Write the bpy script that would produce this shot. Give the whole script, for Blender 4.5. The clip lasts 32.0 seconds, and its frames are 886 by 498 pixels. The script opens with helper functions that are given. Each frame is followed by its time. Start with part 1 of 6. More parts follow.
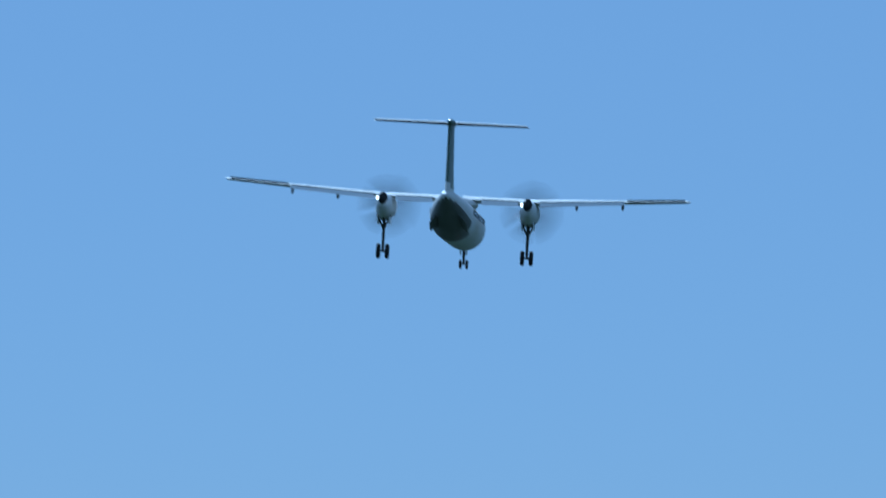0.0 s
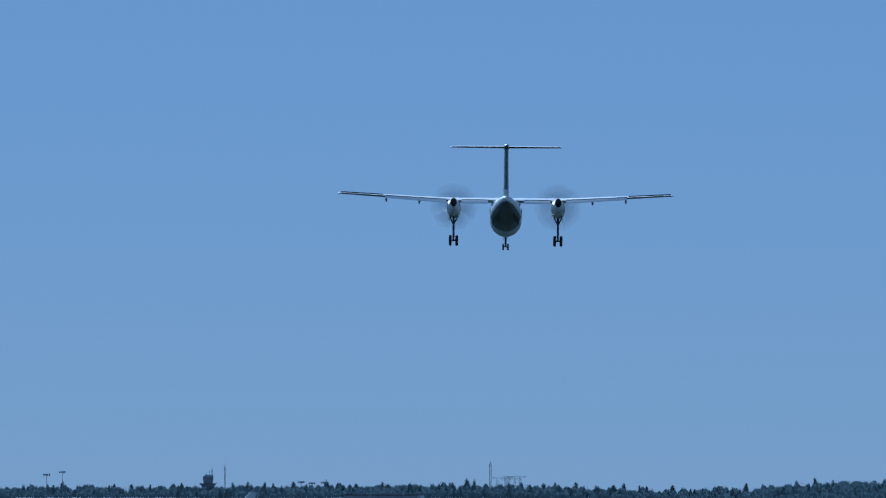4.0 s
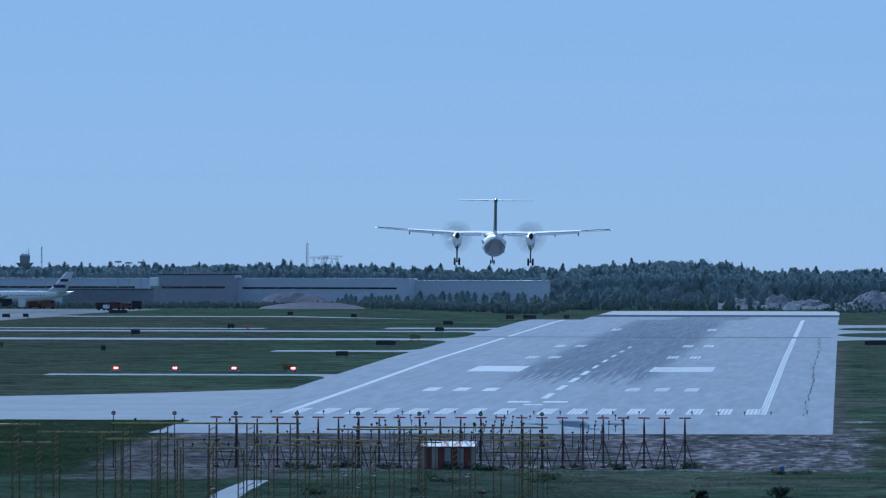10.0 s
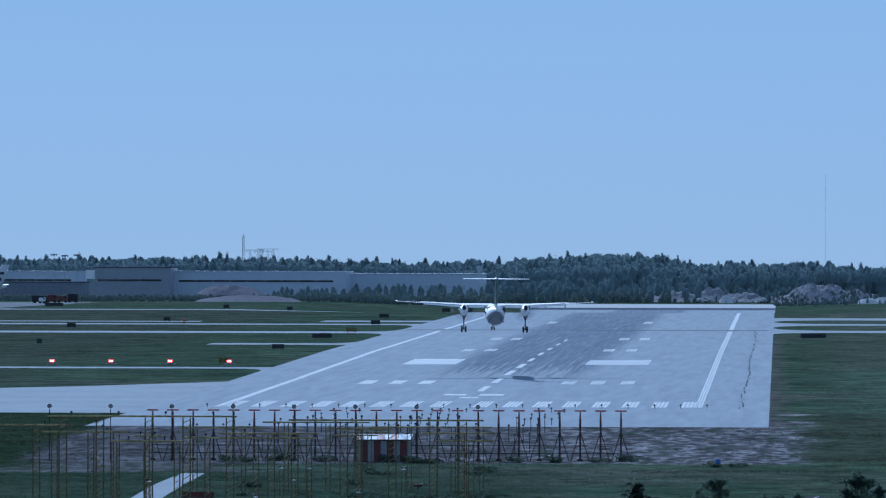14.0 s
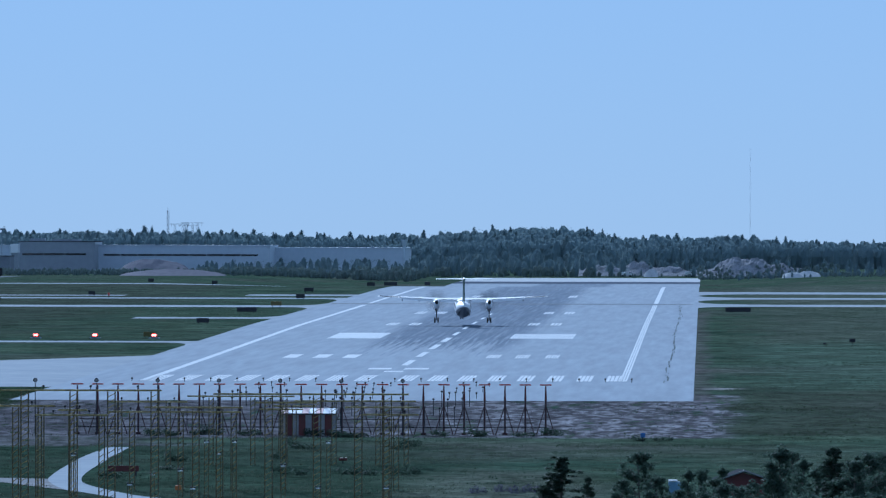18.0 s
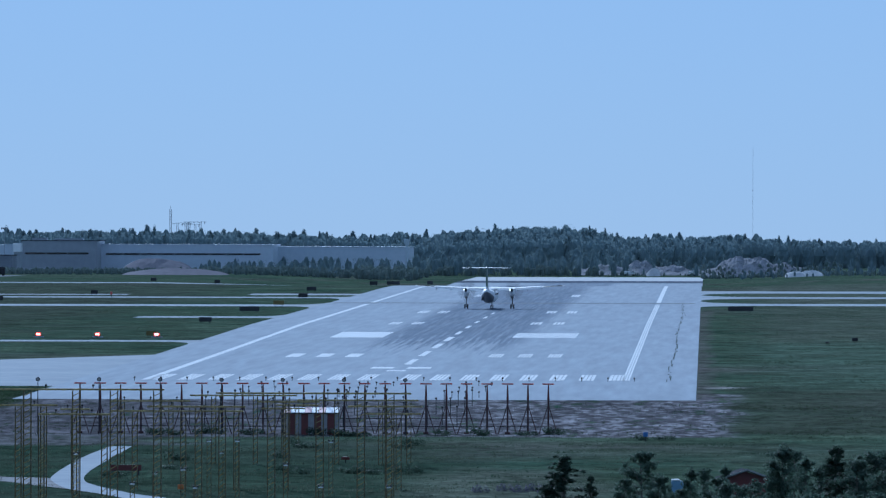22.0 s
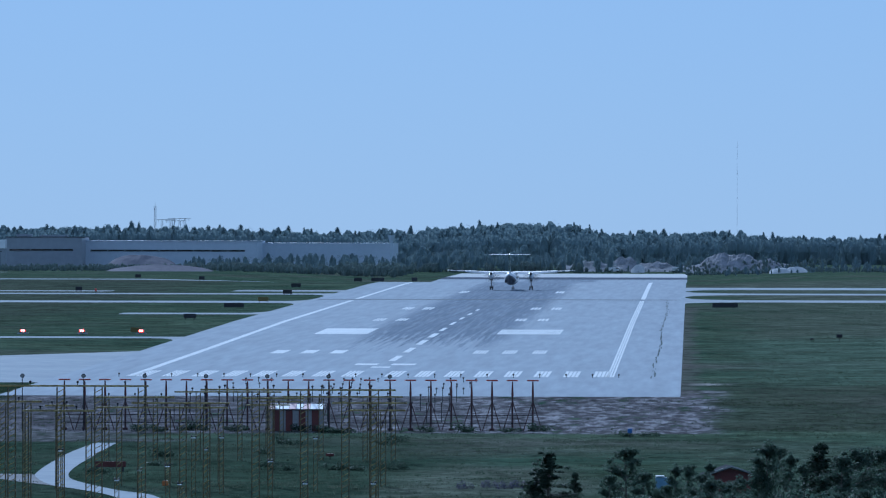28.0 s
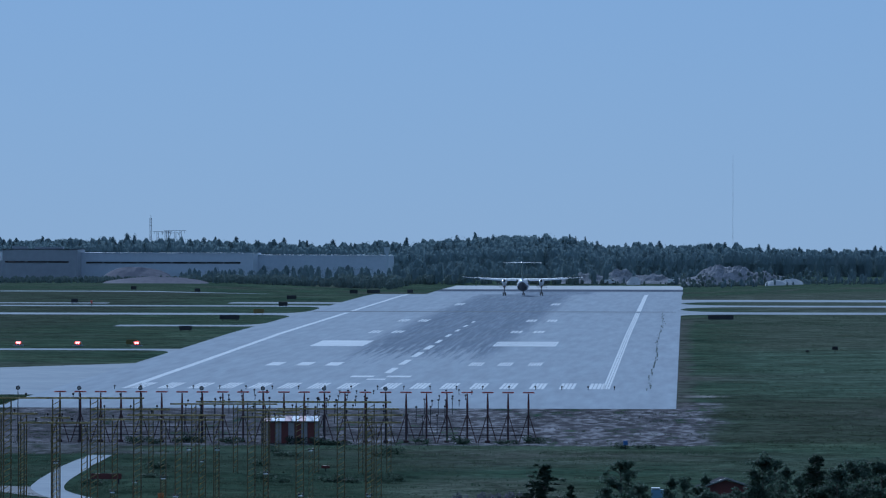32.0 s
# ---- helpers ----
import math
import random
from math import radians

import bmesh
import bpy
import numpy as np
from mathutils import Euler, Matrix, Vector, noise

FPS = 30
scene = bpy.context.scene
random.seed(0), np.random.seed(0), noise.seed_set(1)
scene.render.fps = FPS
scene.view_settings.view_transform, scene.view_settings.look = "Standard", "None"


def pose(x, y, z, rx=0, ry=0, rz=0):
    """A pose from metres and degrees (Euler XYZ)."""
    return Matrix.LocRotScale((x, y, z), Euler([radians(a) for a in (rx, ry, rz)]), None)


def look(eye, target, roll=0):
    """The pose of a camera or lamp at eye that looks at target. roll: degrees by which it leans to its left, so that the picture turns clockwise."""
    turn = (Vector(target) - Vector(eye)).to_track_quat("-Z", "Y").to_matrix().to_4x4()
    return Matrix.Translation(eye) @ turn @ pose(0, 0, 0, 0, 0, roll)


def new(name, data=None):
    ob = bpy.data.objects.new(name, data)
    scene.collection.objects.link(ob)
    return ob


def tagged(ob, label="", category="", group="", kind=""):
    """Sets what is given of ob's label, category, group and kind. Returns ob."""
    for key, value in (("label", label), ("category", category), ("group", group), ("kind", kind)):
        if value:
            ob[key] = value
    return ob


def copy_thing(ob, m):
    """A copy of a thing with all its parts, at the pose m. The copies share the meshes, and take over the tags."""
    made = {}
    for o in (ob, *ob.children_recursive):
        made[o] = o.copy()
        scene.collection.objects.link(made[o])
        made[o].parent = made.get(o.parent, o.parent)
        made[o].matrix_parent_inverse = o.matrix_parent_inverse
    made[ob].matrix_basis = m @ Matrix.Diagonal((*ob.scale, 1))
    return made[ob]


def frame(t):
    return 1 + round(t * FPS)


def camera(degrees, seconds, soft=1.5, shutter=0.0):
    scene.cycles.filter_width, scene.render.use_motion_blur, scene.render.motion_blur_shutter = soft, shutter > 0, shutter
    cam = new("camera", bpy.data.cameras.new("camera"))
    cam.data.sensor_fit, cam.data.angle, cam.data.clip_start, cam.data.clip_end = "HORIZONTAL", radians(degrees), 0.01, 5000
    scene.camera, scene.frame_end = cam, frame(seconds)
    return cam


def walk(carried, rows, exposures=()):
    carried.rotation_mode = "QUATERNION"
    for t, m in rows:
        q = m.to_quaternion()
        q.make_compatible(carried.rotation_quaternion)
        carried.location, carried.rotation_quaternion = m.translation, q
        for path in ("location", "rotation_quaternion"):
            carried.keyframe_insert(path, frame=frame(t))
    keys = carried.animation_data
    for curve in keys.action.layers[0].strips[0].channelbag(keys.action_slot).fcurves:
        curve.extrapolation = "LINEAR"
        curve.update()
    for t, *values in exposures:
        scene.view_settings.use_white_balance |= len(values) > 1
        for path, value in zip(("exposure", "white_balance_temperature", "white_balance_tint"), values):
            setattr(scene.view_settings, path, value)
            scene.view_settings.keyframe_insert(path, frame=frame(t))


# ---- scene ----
# ---- camera: a tripod on the spotters' hill, panning and tilting only ----
F = 16325.0                      # focal length in units of 1/1568 of the picture's width
EYE = Vector((0.0, 0.0, 16.86))
cam = camera(math.degrees(2 * math.atan(784 / F)), 32.0, soft=1.2, shutter=0.68)

# seconds, how far the picture has swung from the resting aim (right and down, in the units of F)
PAN = [
    (0.00, 842.6, 1045.4),
    (0.05, 842.6, 1045.4),
    (0.50, 764.8, 835.9),
    (0.60, 759.2, 844.8),
    (0.70, 761.5, 875.6),
    (0.80, 764.9, 896.5),
    (0.90, 766.3, 886.3),
    (1.00, 766.6, 860.1),
    (1.50, 741.5, 766.3),
    (2.00, 701.4, 662.2),
    (2.50, 645.5, 619.7),
    (4.50, 556.6, 433.3),
    (5.00, 519.8, 399.6),
    (5.50, 451.0, 343.8),
    (6.00, 396.6, 284.8),
    (6.50, 372.1, 246.6),
    (7.00, 362.9, 237.3),
    (7.50, 355.2, 226.7),
    (8.00, 344.5, 205.2),
    (8.50, 326.1, 170.0),
    (9.00, 297.1, 139.4),
    (9.50, 264.9, 111.7),
    (10.00, 248.1, 85.8),
    (10.50, 223.6, 105.7),
    (11.00, 197.5, 108.7),
    (11.50, 179.1, 113.3),
    (12.00, 173.0, 110.2),
    (12.50, 168.4, 101.1),
    (13.00, 162.3, 91.9),
    (13.50, 153.1, 81.2),
    (14.00, 134.8, 73.5),
    (14.50, 111.8, 70.4),
    (16.50, 56.7, 19.9),
    (17.00, 38.3, 12.3),
    (17.50, 23.0, 12.3),
    (18.00, 1.5, 27.6),
    (18.50, -6.1, 36.8),
    (19.00, -4.6, 32.2),
    (19.50, -4.6, 30.6),
    (20.00, -3.1, 52.0),
    (20.50, 0.0, 78.1),
    (21.00, 7.6, 67.4),
    (21.50, 9.2, 50.5),
    (22.00, 6.1, 26.1),
    (22.50, 3.1, 7.7),
    (23.00, 0.0, 0.0),
    (23.50, -10.8, -1.5),
    (24.00, -21.5, 1.5),
    (24.50, -23.0, 6.1),
    (25.00, -21.5, 3.1),
    (25.50, -21.5, -6.1),
    (27.50, -19.9, 10.7),
    (28.00, -21.4, 19.9),
    (28.50, -21.4, 24.5),
    (29.00, -19.9, 18.4),
    (29.50, -23.0, 19.9),
    (30.00, -24.5, 27.6),
    (30.50, -26.0, 32.1),
    (31.00, -27.5, 35.2),
    (31.50, -27.5, 39.8),
    (32.00, -29.1, 41.3),
]


def aim(dx, dy):
    return look(EYE, EYE + Vector(((784 - 1244 - dx) / F, 1.0, (400 + dy - 441) / F)) * 1000, 0.12)


# seconds, stops, kelvin, tint
EXPOSURE = [
    (0.0, -0.42, 4370, -5),
    (1.0, -0.55, 4360, -4),
    (2.0, -0.79, 4330, 0),
    (6.0, -0.74, 4380, 2),
    (7.0, -0.64, 4400, 2),
    (7.5, -0.52, 4490, 2),
    (9.0, -0.33, 4570, 4),
    (11.0, -0.23, 4620, 4),
    (14.0, -0.24, 4640, 5),
    (17.0, -0.1, 4670, 5),
    (20.0, -0.08, 4690, 5),
    (23.0, -0.14, 4690, 5),
    (28.0, -0.13, 4680, 5),
    (30.0, -0.15, 4680, 5),
    (31.0, -0.15, 4680, 5),
    (32.0, -0.5, 4670, 5),
]
walk(cam, [(t, aim(dx, dy)) for t, dx, dy in PAN], EXPOSURE)

# ---- daylight ----
HAZE = 0.56                      # share of even haze in the sky
SUN = Vector((-0.53, 2.2, 1.0)).normalized()
world = bpy.data.worlds.new("sky")
scene.world = world
world.use_nodes = True
wn = world.node_tree.nodes
sky = wn.new("ShaderNodeTexSky")
sky.sky_type = "NISHITA"
sky.sun_disc = False
sky.sun_elevation = math.asin(SUN.z)
sky.sun_rotation = math.atan2(SUN.x, SUN.y)
sky.altitude = 50
sky.air_density, sky.dust_density, sky.ozone_density = 0.7, 0.0, 2.2
wn["Background"].inputs["Strength"].default_value = 0.057
air = wn.new("ShaderNodeMix")
air.data_type, air.blend_type = "RGBA", "MULTIPLY"
air.inputs[0].default_value = 1.0
air.inputs[7].default_value = (0.755, 0.815, 1.095, 1)
world.node_tree.links.new(sky.outputs[0], air.inputs[6])
# an even summer haze over the whole dome
haze = wn.new("ShaderNodeMix")
haze.data_type = "RGBA"
haze.inputs[0].default_value = HAZE
haze.inputs[7].default_value = (7.95, 9.5, 11.35, 1)
world.node_tree.links.new(air.outputs[2], haze.inputs[6])
world.node_tree.links.new(haze.outputs[2], wn["Background"].inputs["Color"])
sun = new("sun", bpy.data.lights.new("sun", "SUN"))
sun.data.energy, sun.data.angle, sun.data.color = 4.7, radians(0.55), (1.0, 0.975, 0.955)
sun.matrix_world = look(SUN * 500, (0, 0, 0))


# ---- materials ----
def mat(name, col, rough=0.6, metal=0.0, col2=None, scale=1.0, bump=0.0, stretch=(1, 1, 1), fine=8.0, glow=None, spec=0.5):
    """A procedural surface: two scales of noise mix col and col2, with a fine relief."""
    m = bpy.data.materials.new(name)
    m.use_nodes = True
    n, l = m.node_tree.nodes, m.node_tree.links
    b = n["Principled BSDF"]
    b.inputs["Roughness"].default_value, b.inputs["Metallic"].default_value = rough, metal
    b.inputs["Specular IOR Level"].default_value = spec
    b.inputs["Base Color"].default_value = (*col, 1)
    if col2:
        tc, mp = n.new("ShaderNodeTexCoord"), n.new("ShaderNodeMapping")
        mp.inputs["Scale"].default_value = stretch
        l.new(tc.outputs["Object"], mp.inputs["Vector"])
        big, small = n.new("ShaderNodeTexNoise"), n.new("ShaderNodeTexNoise")
        big.inputs["Scale"].default_value, small.inputs["Scale"].default_value = scale, scale * fine
        big.inputs["Detail"].default_value, small.inputs["Detail"].default_value = 4, 5
        l.new(mp.outputs[0], big.inputs["Vector"])
        l.new(mp.outputs[0], small.inputs["Vector"])
        add = n.new("ShaderNodeMath")
        add.operation = "ADD"
        l.new(big.outputs[0], add.inputs[0])
        l.new(small.outputs[0], add.inputs[1])
        ramp = n.new("ShaderNodeMapRange")
        ramp.inputs["From Min"].default_value, ramp.inputs["From Max"].default_value = 0.75, 1.25
        l.new(add.outputs[0], ramp.inputs["Value"])
        mix = n.new("ShaderNodeMix")
        mix.data_type = "RGBA"
        mix.inputs[6].default_value, mix.inputs[7].default_value = (*col, 1), (*col2, 1)
        l.new(ramp.outputs[0], mix.inputs[0])
        l.new(mix.outputs[2], b.inputs["Base Color"])
        if bump:
            bp = n.new("ShaderNodeBump")
            bp.inputs["Strength"].default_value, bp.inputs["Distance"].default_value = bump, 0.05
            l.new(small.outputs[0], bp.inputs["Height"])
            l.new(bp.outputs[0], b.inputs["Normal"])
    if glow:
        b.inputs["Emission Color"].default_value, b.inputs["Emission Strength"].default_value = (*glow[:3], 1), glow[3]
    return m


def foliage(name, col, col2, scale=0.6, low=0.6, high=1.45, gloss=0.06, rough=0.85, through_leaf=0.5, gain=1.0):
    """Leaves: tints by clump, and by tree, with a waxy gloss. gain: lifts the leaf colour; far stands use it to stand
    in for haze.
    """
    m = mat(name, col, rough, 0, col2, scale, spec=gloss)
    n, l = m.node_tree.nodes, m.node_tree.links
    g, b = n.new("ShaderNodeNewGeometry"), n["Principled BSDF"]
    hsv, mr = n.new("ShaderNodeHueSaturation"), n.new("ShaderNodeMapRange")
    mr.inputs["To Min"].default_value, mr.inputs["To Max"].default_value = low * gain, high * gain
    l.new(g.outputs["Random Per Island"], mr.inputs["Value"])
    src = b.inputs["Base Color"].links[0].from_socket
    l.new(src, hsv.inputs["Color"])
    l.new(mr.outputs[0], hsv.inputs["Value"])
    l.new(hsv.outputs[0], b.inputs["Base Color"])
    # light through the leaves
    tr, ms, out = n.new("ShaderNodeBsdfTranslucent"), n.new("ShaderNodeMixShader"), n["Material Output"]
    l.new(hsv.outputs[0], tr.inputs["Color"])
    ms.inputs[0].default_value = through_leaf
    l.new(b.outputs[0], ms.inputs[1])
    l.new(tr.outputs[0], ms.inputs[2])
    l.new(ms.outputs[0], out.inputs["Surface"])
    return m


def ramp_between(n, l, value, a, b):
    mr = n.new("ShaderNodeMapRange")
    mr.interpolation_type = "SMOOTHSTEP"
    mr.inputs["From Min"].default_value, mr.inputs["From Max"].default_value = a, b
    l.new(value, mr.inputs["Value"])
    return mr.outputs[0]


def maths(n, l, op, a, b=None):
    k = n.new("ShaderNodeMath")
    k.operation = op
    for i, v in enumerate((a, b)):
        if v is None:
            continue
        if isinstance(v, (int, float)):
            k.inputs[i].default_value = v
        else:
            l.new(v, k.inputs[i])
    return k.outputs[0]


def runway_surface():
    """Worn pale asphalt with lengthwise paving lanes, and tyre rubber laid down in the touchdown zone."""
    m = mat("runway_asphalt", (0.30, 0.335, 0.38), 0.9, 0, (0.31, 0.345, 0.39), 0.25, 0.0, (1, 0.012, 1), 12, spec=0.006)
    n, l = m.node_tree.nodes, m.node_tree.links
    b = n["Principled BSDF"]
    src = b.inputs["Base Color"].links[0].from_socket
    tc, sep = n.new("ShaderNodeTexCoord"), n.new("ShaderNodeSeparateXYZ")
    l.new(tc.outputs["Object"], sep.inputs[0])
    off = maths(n, l, "ABSOLUTE", maths(n, l, "ADD", sep.outputs["X"], 38.6))
    streak = n.new("ShaderNodeTexNoise")
    mp = n.new("ShaderNodeMapping")
    mp.inputs["Scale"].default_value = (1.8, 0.015, 1)
    l.new(tc.outputs["Object"], mp.inputs[0])
    l.new(mp.outputs[0], streak.inputs["Vector"])
    streak.inputs["Scale"].default_value, streak.inputs["Detail"].default_value, streak.inputs["Roughness"].default_value = 1.0, 7, 0.62
    jag = maths(n, l, "MULTIPLY", maths(n, l, "SUBTRACT", streak.outputs[0], 0.5), 9.0)
    across = ramp_between(n, l, maths(n, l, "ADD", off, jag), 13.0, 9.0)
    start = maths(n, l, "ADD", sep.outputs["Y"], maths(n, l, "MULTIPLY", maths(n, l, "SUBTRACT", streak.outputs[0], 0.5), 420.0))
    along = ramp_between(n, l, start, 1300, 1420)
    fade = ramp_between(n, l, sep.outputs["Y"], 2350, 1900)
    amount = maths(n, l, "MULTIPLY", maths(n, l, "MULTIPLY", across, along), maths(n, l, "ADD", maths(n, l, "MULTIPLY", fade, 0.15), 0.6))
    amount = maths(n, l, "MULTIPLY", amount, maths(n, l, "ADD", maths(n, l, "MULTIPLY", ramp_between(n, l, streak.outputs[0], 0.3, 0.6), 0.4), 0.55))
    mix = n.new("ShaderNodeMix")
    mix.data_type = "RGBA"
    mix.inputs[7].default_value = (0.075, 0.105, 0.16, 1)
    l.new(amount, mix.inputs[0])
    l.new(src, mix.inputs[6])
    # pale paving lanes and a grimy seam near each shoulder
    lane = n.new("ShaderNodeTexNoise")
    mp2 = n.new("ShaderNodeMapping")
    mp2.inputs["Scale"].default_value = (0.16, 0.0012, 1)
    l.new(tc.outputs["Object"], mp2.inputs[0])
    l.new(mp2.outputs[0], lane.inputs["Vector"])
    hsv, mr = n.new("ShaderNodeHueSaturation"), n.new("ShaderNodeMapRange")
    mr.inputs["From Min"].default_value, mr.inputs["From Max"].default_value = 0.3, 0.7
    mr.inputs["To Min"].default_value, mr.inputs["To Max"].default_value = 0.85, 1.13
    # worn blotches and patched areas over the lanes
    blot = n.new("ShaderNodeTexNoise")
    mp3 = n.new("ShaderNodeMapping")
    mp3.inputs["Scale"].default_value = (0.35, 0.02, 1)
    l.new(tc.outputs["Object"], mp3.inputs[0])
    l.new(mp3.outputs[0], blot.inputs["Vector"])
    blot.inputs["Scale"].default_value, blot.inputs["Detail"].default_value, blot.inputs["Roughness"].default_value = 1.0, 8, 0.7
    l.new(maths(n, l, "ADD", maths(n, l, "MULTIPLY", lane.outputs[0], 0.5), maths(n, l, "MULTIPLY", blot.outputs[0], 0.5)), mr.inputs["Value"])
    l.new(mr.outputs[0], hsv.inputs["Value"])
    l.new(mix.outputs[2], hsv.inputs["Color"])
    l.new(hsv.outputs[0], b.inputs["Base Color"])
    return m


def ground_surface():
    """Mown airfield grass, drier in streaks, worn to gravel before the runway end and along its shoulder."""
    m = mat("airfield_grass", (0.038, 0.063, 0.043), 0.95, 0, (0.072, 0.096, 0.063), 0.03, 0.3, (1, 0.8, 1), 9, spec=0.0)
    n, l = m.node_tree.nodes, m.node_tree.links
    b = n["Principled BSDF"]
    src = b.inputs["Base Color"].links[0].from_socket
    tc, sep = n.new("ShaderNodeTexCoord"), n.new("ShaderNodeSeparateXYZ")
    l.new(tc.outputs["Object"], sep.inputs[0])

    def cloud(sx, sy, detail):
        mp, t = n.new("ShaderNodeMapping"), n.new("ShaderNodeTexNoise")
        mp.inputs["Scale"].default_value = (sx, sy, 1)
        l.new(tc.outputs["Object"], mp.inputs[0])
        l.new(mp.outputs[0], t.inputs["Vector"])
        t.inputs["Scale"].default_value, t.inputs["Detail"].default_value = 1.0, detail
        return t.outputs[0]

    def blend(a, fac, col):
        mix = n.new("ShaderNodeMix")
        mix.data_type = "RGBA"
        mix.inputs[7].default_value = (*col, 1)
        l.new(fac, mix.inputs[0])
        l.new(a, mix.inputs[6])
        return mix.outputs[2]

    def patch(x0, x1, y0, y1, soft_x, soft_y, rough):
        """1 inside a rectangle whose edges are frayed by the rough noise."""
        jx = maths(n, l, "MULTIPLY", maths(n, l, "SUBTRACT", rough, 0.5), soft_x * 4)
        jy = maths(n, l, "MULTIPLY", maths(n, l, "SUBTRACT", rough, 0.5), soft_y * 4)
        x, y = maths(n, l, "ADD", sep.outputs["X"], jx), maths(n, l, "ADD", sep.outputs["Y"], jy)
        f = ramp_between(n, l, x, x0 - soft_x, x0 + soft_x)
        for v, c, s in ((x, x1, -soft_x), (y, y0, soft_y), (y, y1, -soft_y)):
            f = maths(n, l, "MULTIPLY", f, ramp_between(n, l, v, c - s, c + s))
        return f

    big, mid, fine, grit = cloud(0.012, 0.010, 6), cloud(0.06, 0.05, 6), cloud(0.35, 0.05, 7), cloud(0.9, 0.2, 7)
    col = blend(src, maths(n, l, "MULTIPLY", ramp_between(n, l, big, 0.48, 0.72), 0.7), (0.088, 0.085, 0.076))
    col = blend(col, maths(n, l, "MULTIPLY", ramp_between(n, l, mid, 0.55, 0.75), 0.6), (0.026, 0.040, 0.020))
    bare = patch(-75, 2.5, 899, 1040, 2, 4, mid)
    bare = maths(n, l, "MAXIMUM", bare, maths(n, l, "MULTIPLY", patch(-73, -51, 868, 968, 4, 3, mid), 0.75))
    bare = maths(n, l, "MULTIPLY", bare, ramp_between(n, l, maths(n, l, "ADD", maths(n, l, "MULTIPLY", grit, 0.5), maths(n, l, "MULTIPLY", fine, 0.5)), 0.36, 0.45))
    lush = patch(-160, -62, 880, 1072, 6, 8, mid)
    col = blend(col, maths(n, l, "MULTIPLY", patch(2, 90, 908, 1066, 5, 8, mid), 0.55), (0.052, 0.052, 0.042))
    col = blend(col, maths(n, l, "MULTIPLY", lush, 0.8), (0.015, 0.026, 0.011))
    heath = patch(-900, -112, 1090, 2320, 9, 20, mid)
    col = blend(col, maths(n, l, "MULTIPLY", heath, 0.55), (0.058, 0.062, 0.05))
    meadow = patch(7, 160, 1080, 1385, 6, 24, mid)
    col = blend(col, maths(n, l, "MULTIPLY", meadow, 0.75), (0.080, 0.110, 0.080))
    hay = patch(9, 160, 1385, 2420, 6, 40, mid)
    col = blend(col, maths(n, l, "MULTIPLY", hay, 0.65), (0.088, 0.098, 0.076))
    damp = patch(-160, -24, 380, 872, 5, 12, mid)
    col = blend(col, maths(n, l, "MULTIPLY", damp, 0.6), (0.026, 0.042, 0.028))
    dry = patch(-24, -8, 730, 800, 4, 12, mid)
    col = blend(col, maths(n, l, "MULTIPLY", dry, 0.6), (0.11, 0.112, 0.09))
    col = blend(col, bare, (0.085, 0.08, 0.086))
    pale = maths(n, l, "MULTIPLY", bare, maths(n, l, "ADD", maths(n, l, "MULTIPLY", ramp_between(n, l, sep.outputs["X"], -45, -15), 0.6), 0.4))
    col = blend(col, maths(n, l, "MULTIPLY", pale, ramp_between(n, l, maths(n, l, "ADD", maths(n, l, "MULTIPLY", grit, 0.7), maths(n, l, "MULTIPLY", fine, 0.3)), 0.46, 0.60)), (0.235, 0.226, 0.235))
    verge = patch(-3, 0.6, 1008, 1720, 1.2, 20, fine)
    col = blend(col, maths(n, l, "MULTIPLY", verge, 0.55), (0.105, 0.095, 0.092))
    streak = patch(0, 4.5, 1068, 1079, 1.5, 1.5, fine)
    col = blend(col, maths(n, l, "MULTIPLY", streak, 0.7), (0.30, 0.28, 0.27))
    blades, tufts = cloud(0.9, 0.55, 6), cloud(0.16, 0.11, 6)
    mr, hsv = n.new("ShaderNodeMapRange"), n.new("ShaderNodeHueSaturation")
    mr.inputs["From Min"].default_value, mr.inputs["From Max"].default_value = 0.7, 1.3
    mr.inputs["To Min"].default_value, mr.inputs["To Max"].default_value = 0.45, 1.65
    l.new(maths(n, l, "ADD", blades, tufts), mr.inputs["Value"])
    l.new(mr.outputs[0], hsv.inputs["Value"])
    l.new(col, hsv.inputs["Color"])
    l.new(hsv.outputs[0], b.inputs["Base Color"])
    return m


M_RUNWAY = runway_surface()
M_GRASS = ground_surface()
M_TAXI = mat("taxiway_concrete", (0.28, 0.31, 0.345), 0.9, 0, (0.345, 0.375, 0.405), 0.05, 0.1, spec=0.006)
M_APRON = mat("apron_asphalt", (0.13, 0.14, 0.158), 0.9, 0, (0.20, 0.215, 0.235), 0.03, 0.0, (1, 0.2, 1), spec=0.006)
M_PALESTRIP = mat("pale_concrete", (0.43, 0.44, 0.45), 0.85, 0, (0.50, 0.51, 0.52), 0.05, 0.0, spec=0.006)
M_MIRAGE = mat("mirage_dark", (0.10, 0.115, 0.145), 0.9, 0, (0.14, 0.155, 0.19), 0.05, spec=0.0)
M_SIDEPATH = mat("worn_path", (0.17, 0.17, 0.175), 0.9, 0, (0.27, 0.27, 0.275), 0.4, 0.2, spec=0.006)
M_SEAM = mat("tar_seam", (0.19, 0.2, 0.215), 0.9, 0, (0.25, 0.26, 0.275), 0.1, spec=0.0)
M_JOINT = mat("weedy_joint", (0.09, 0.11, 0.11), 0.9, 0, (0.17, 0.19, 0.19), 0.4, spec=0.0)
M_GRAVEL = mat("bare_gravel", (0.17, 0.16, 0.15), 0.95, 0, (0.26, 0.25, 0.235), 0.08, 0.4, spec=0.0)
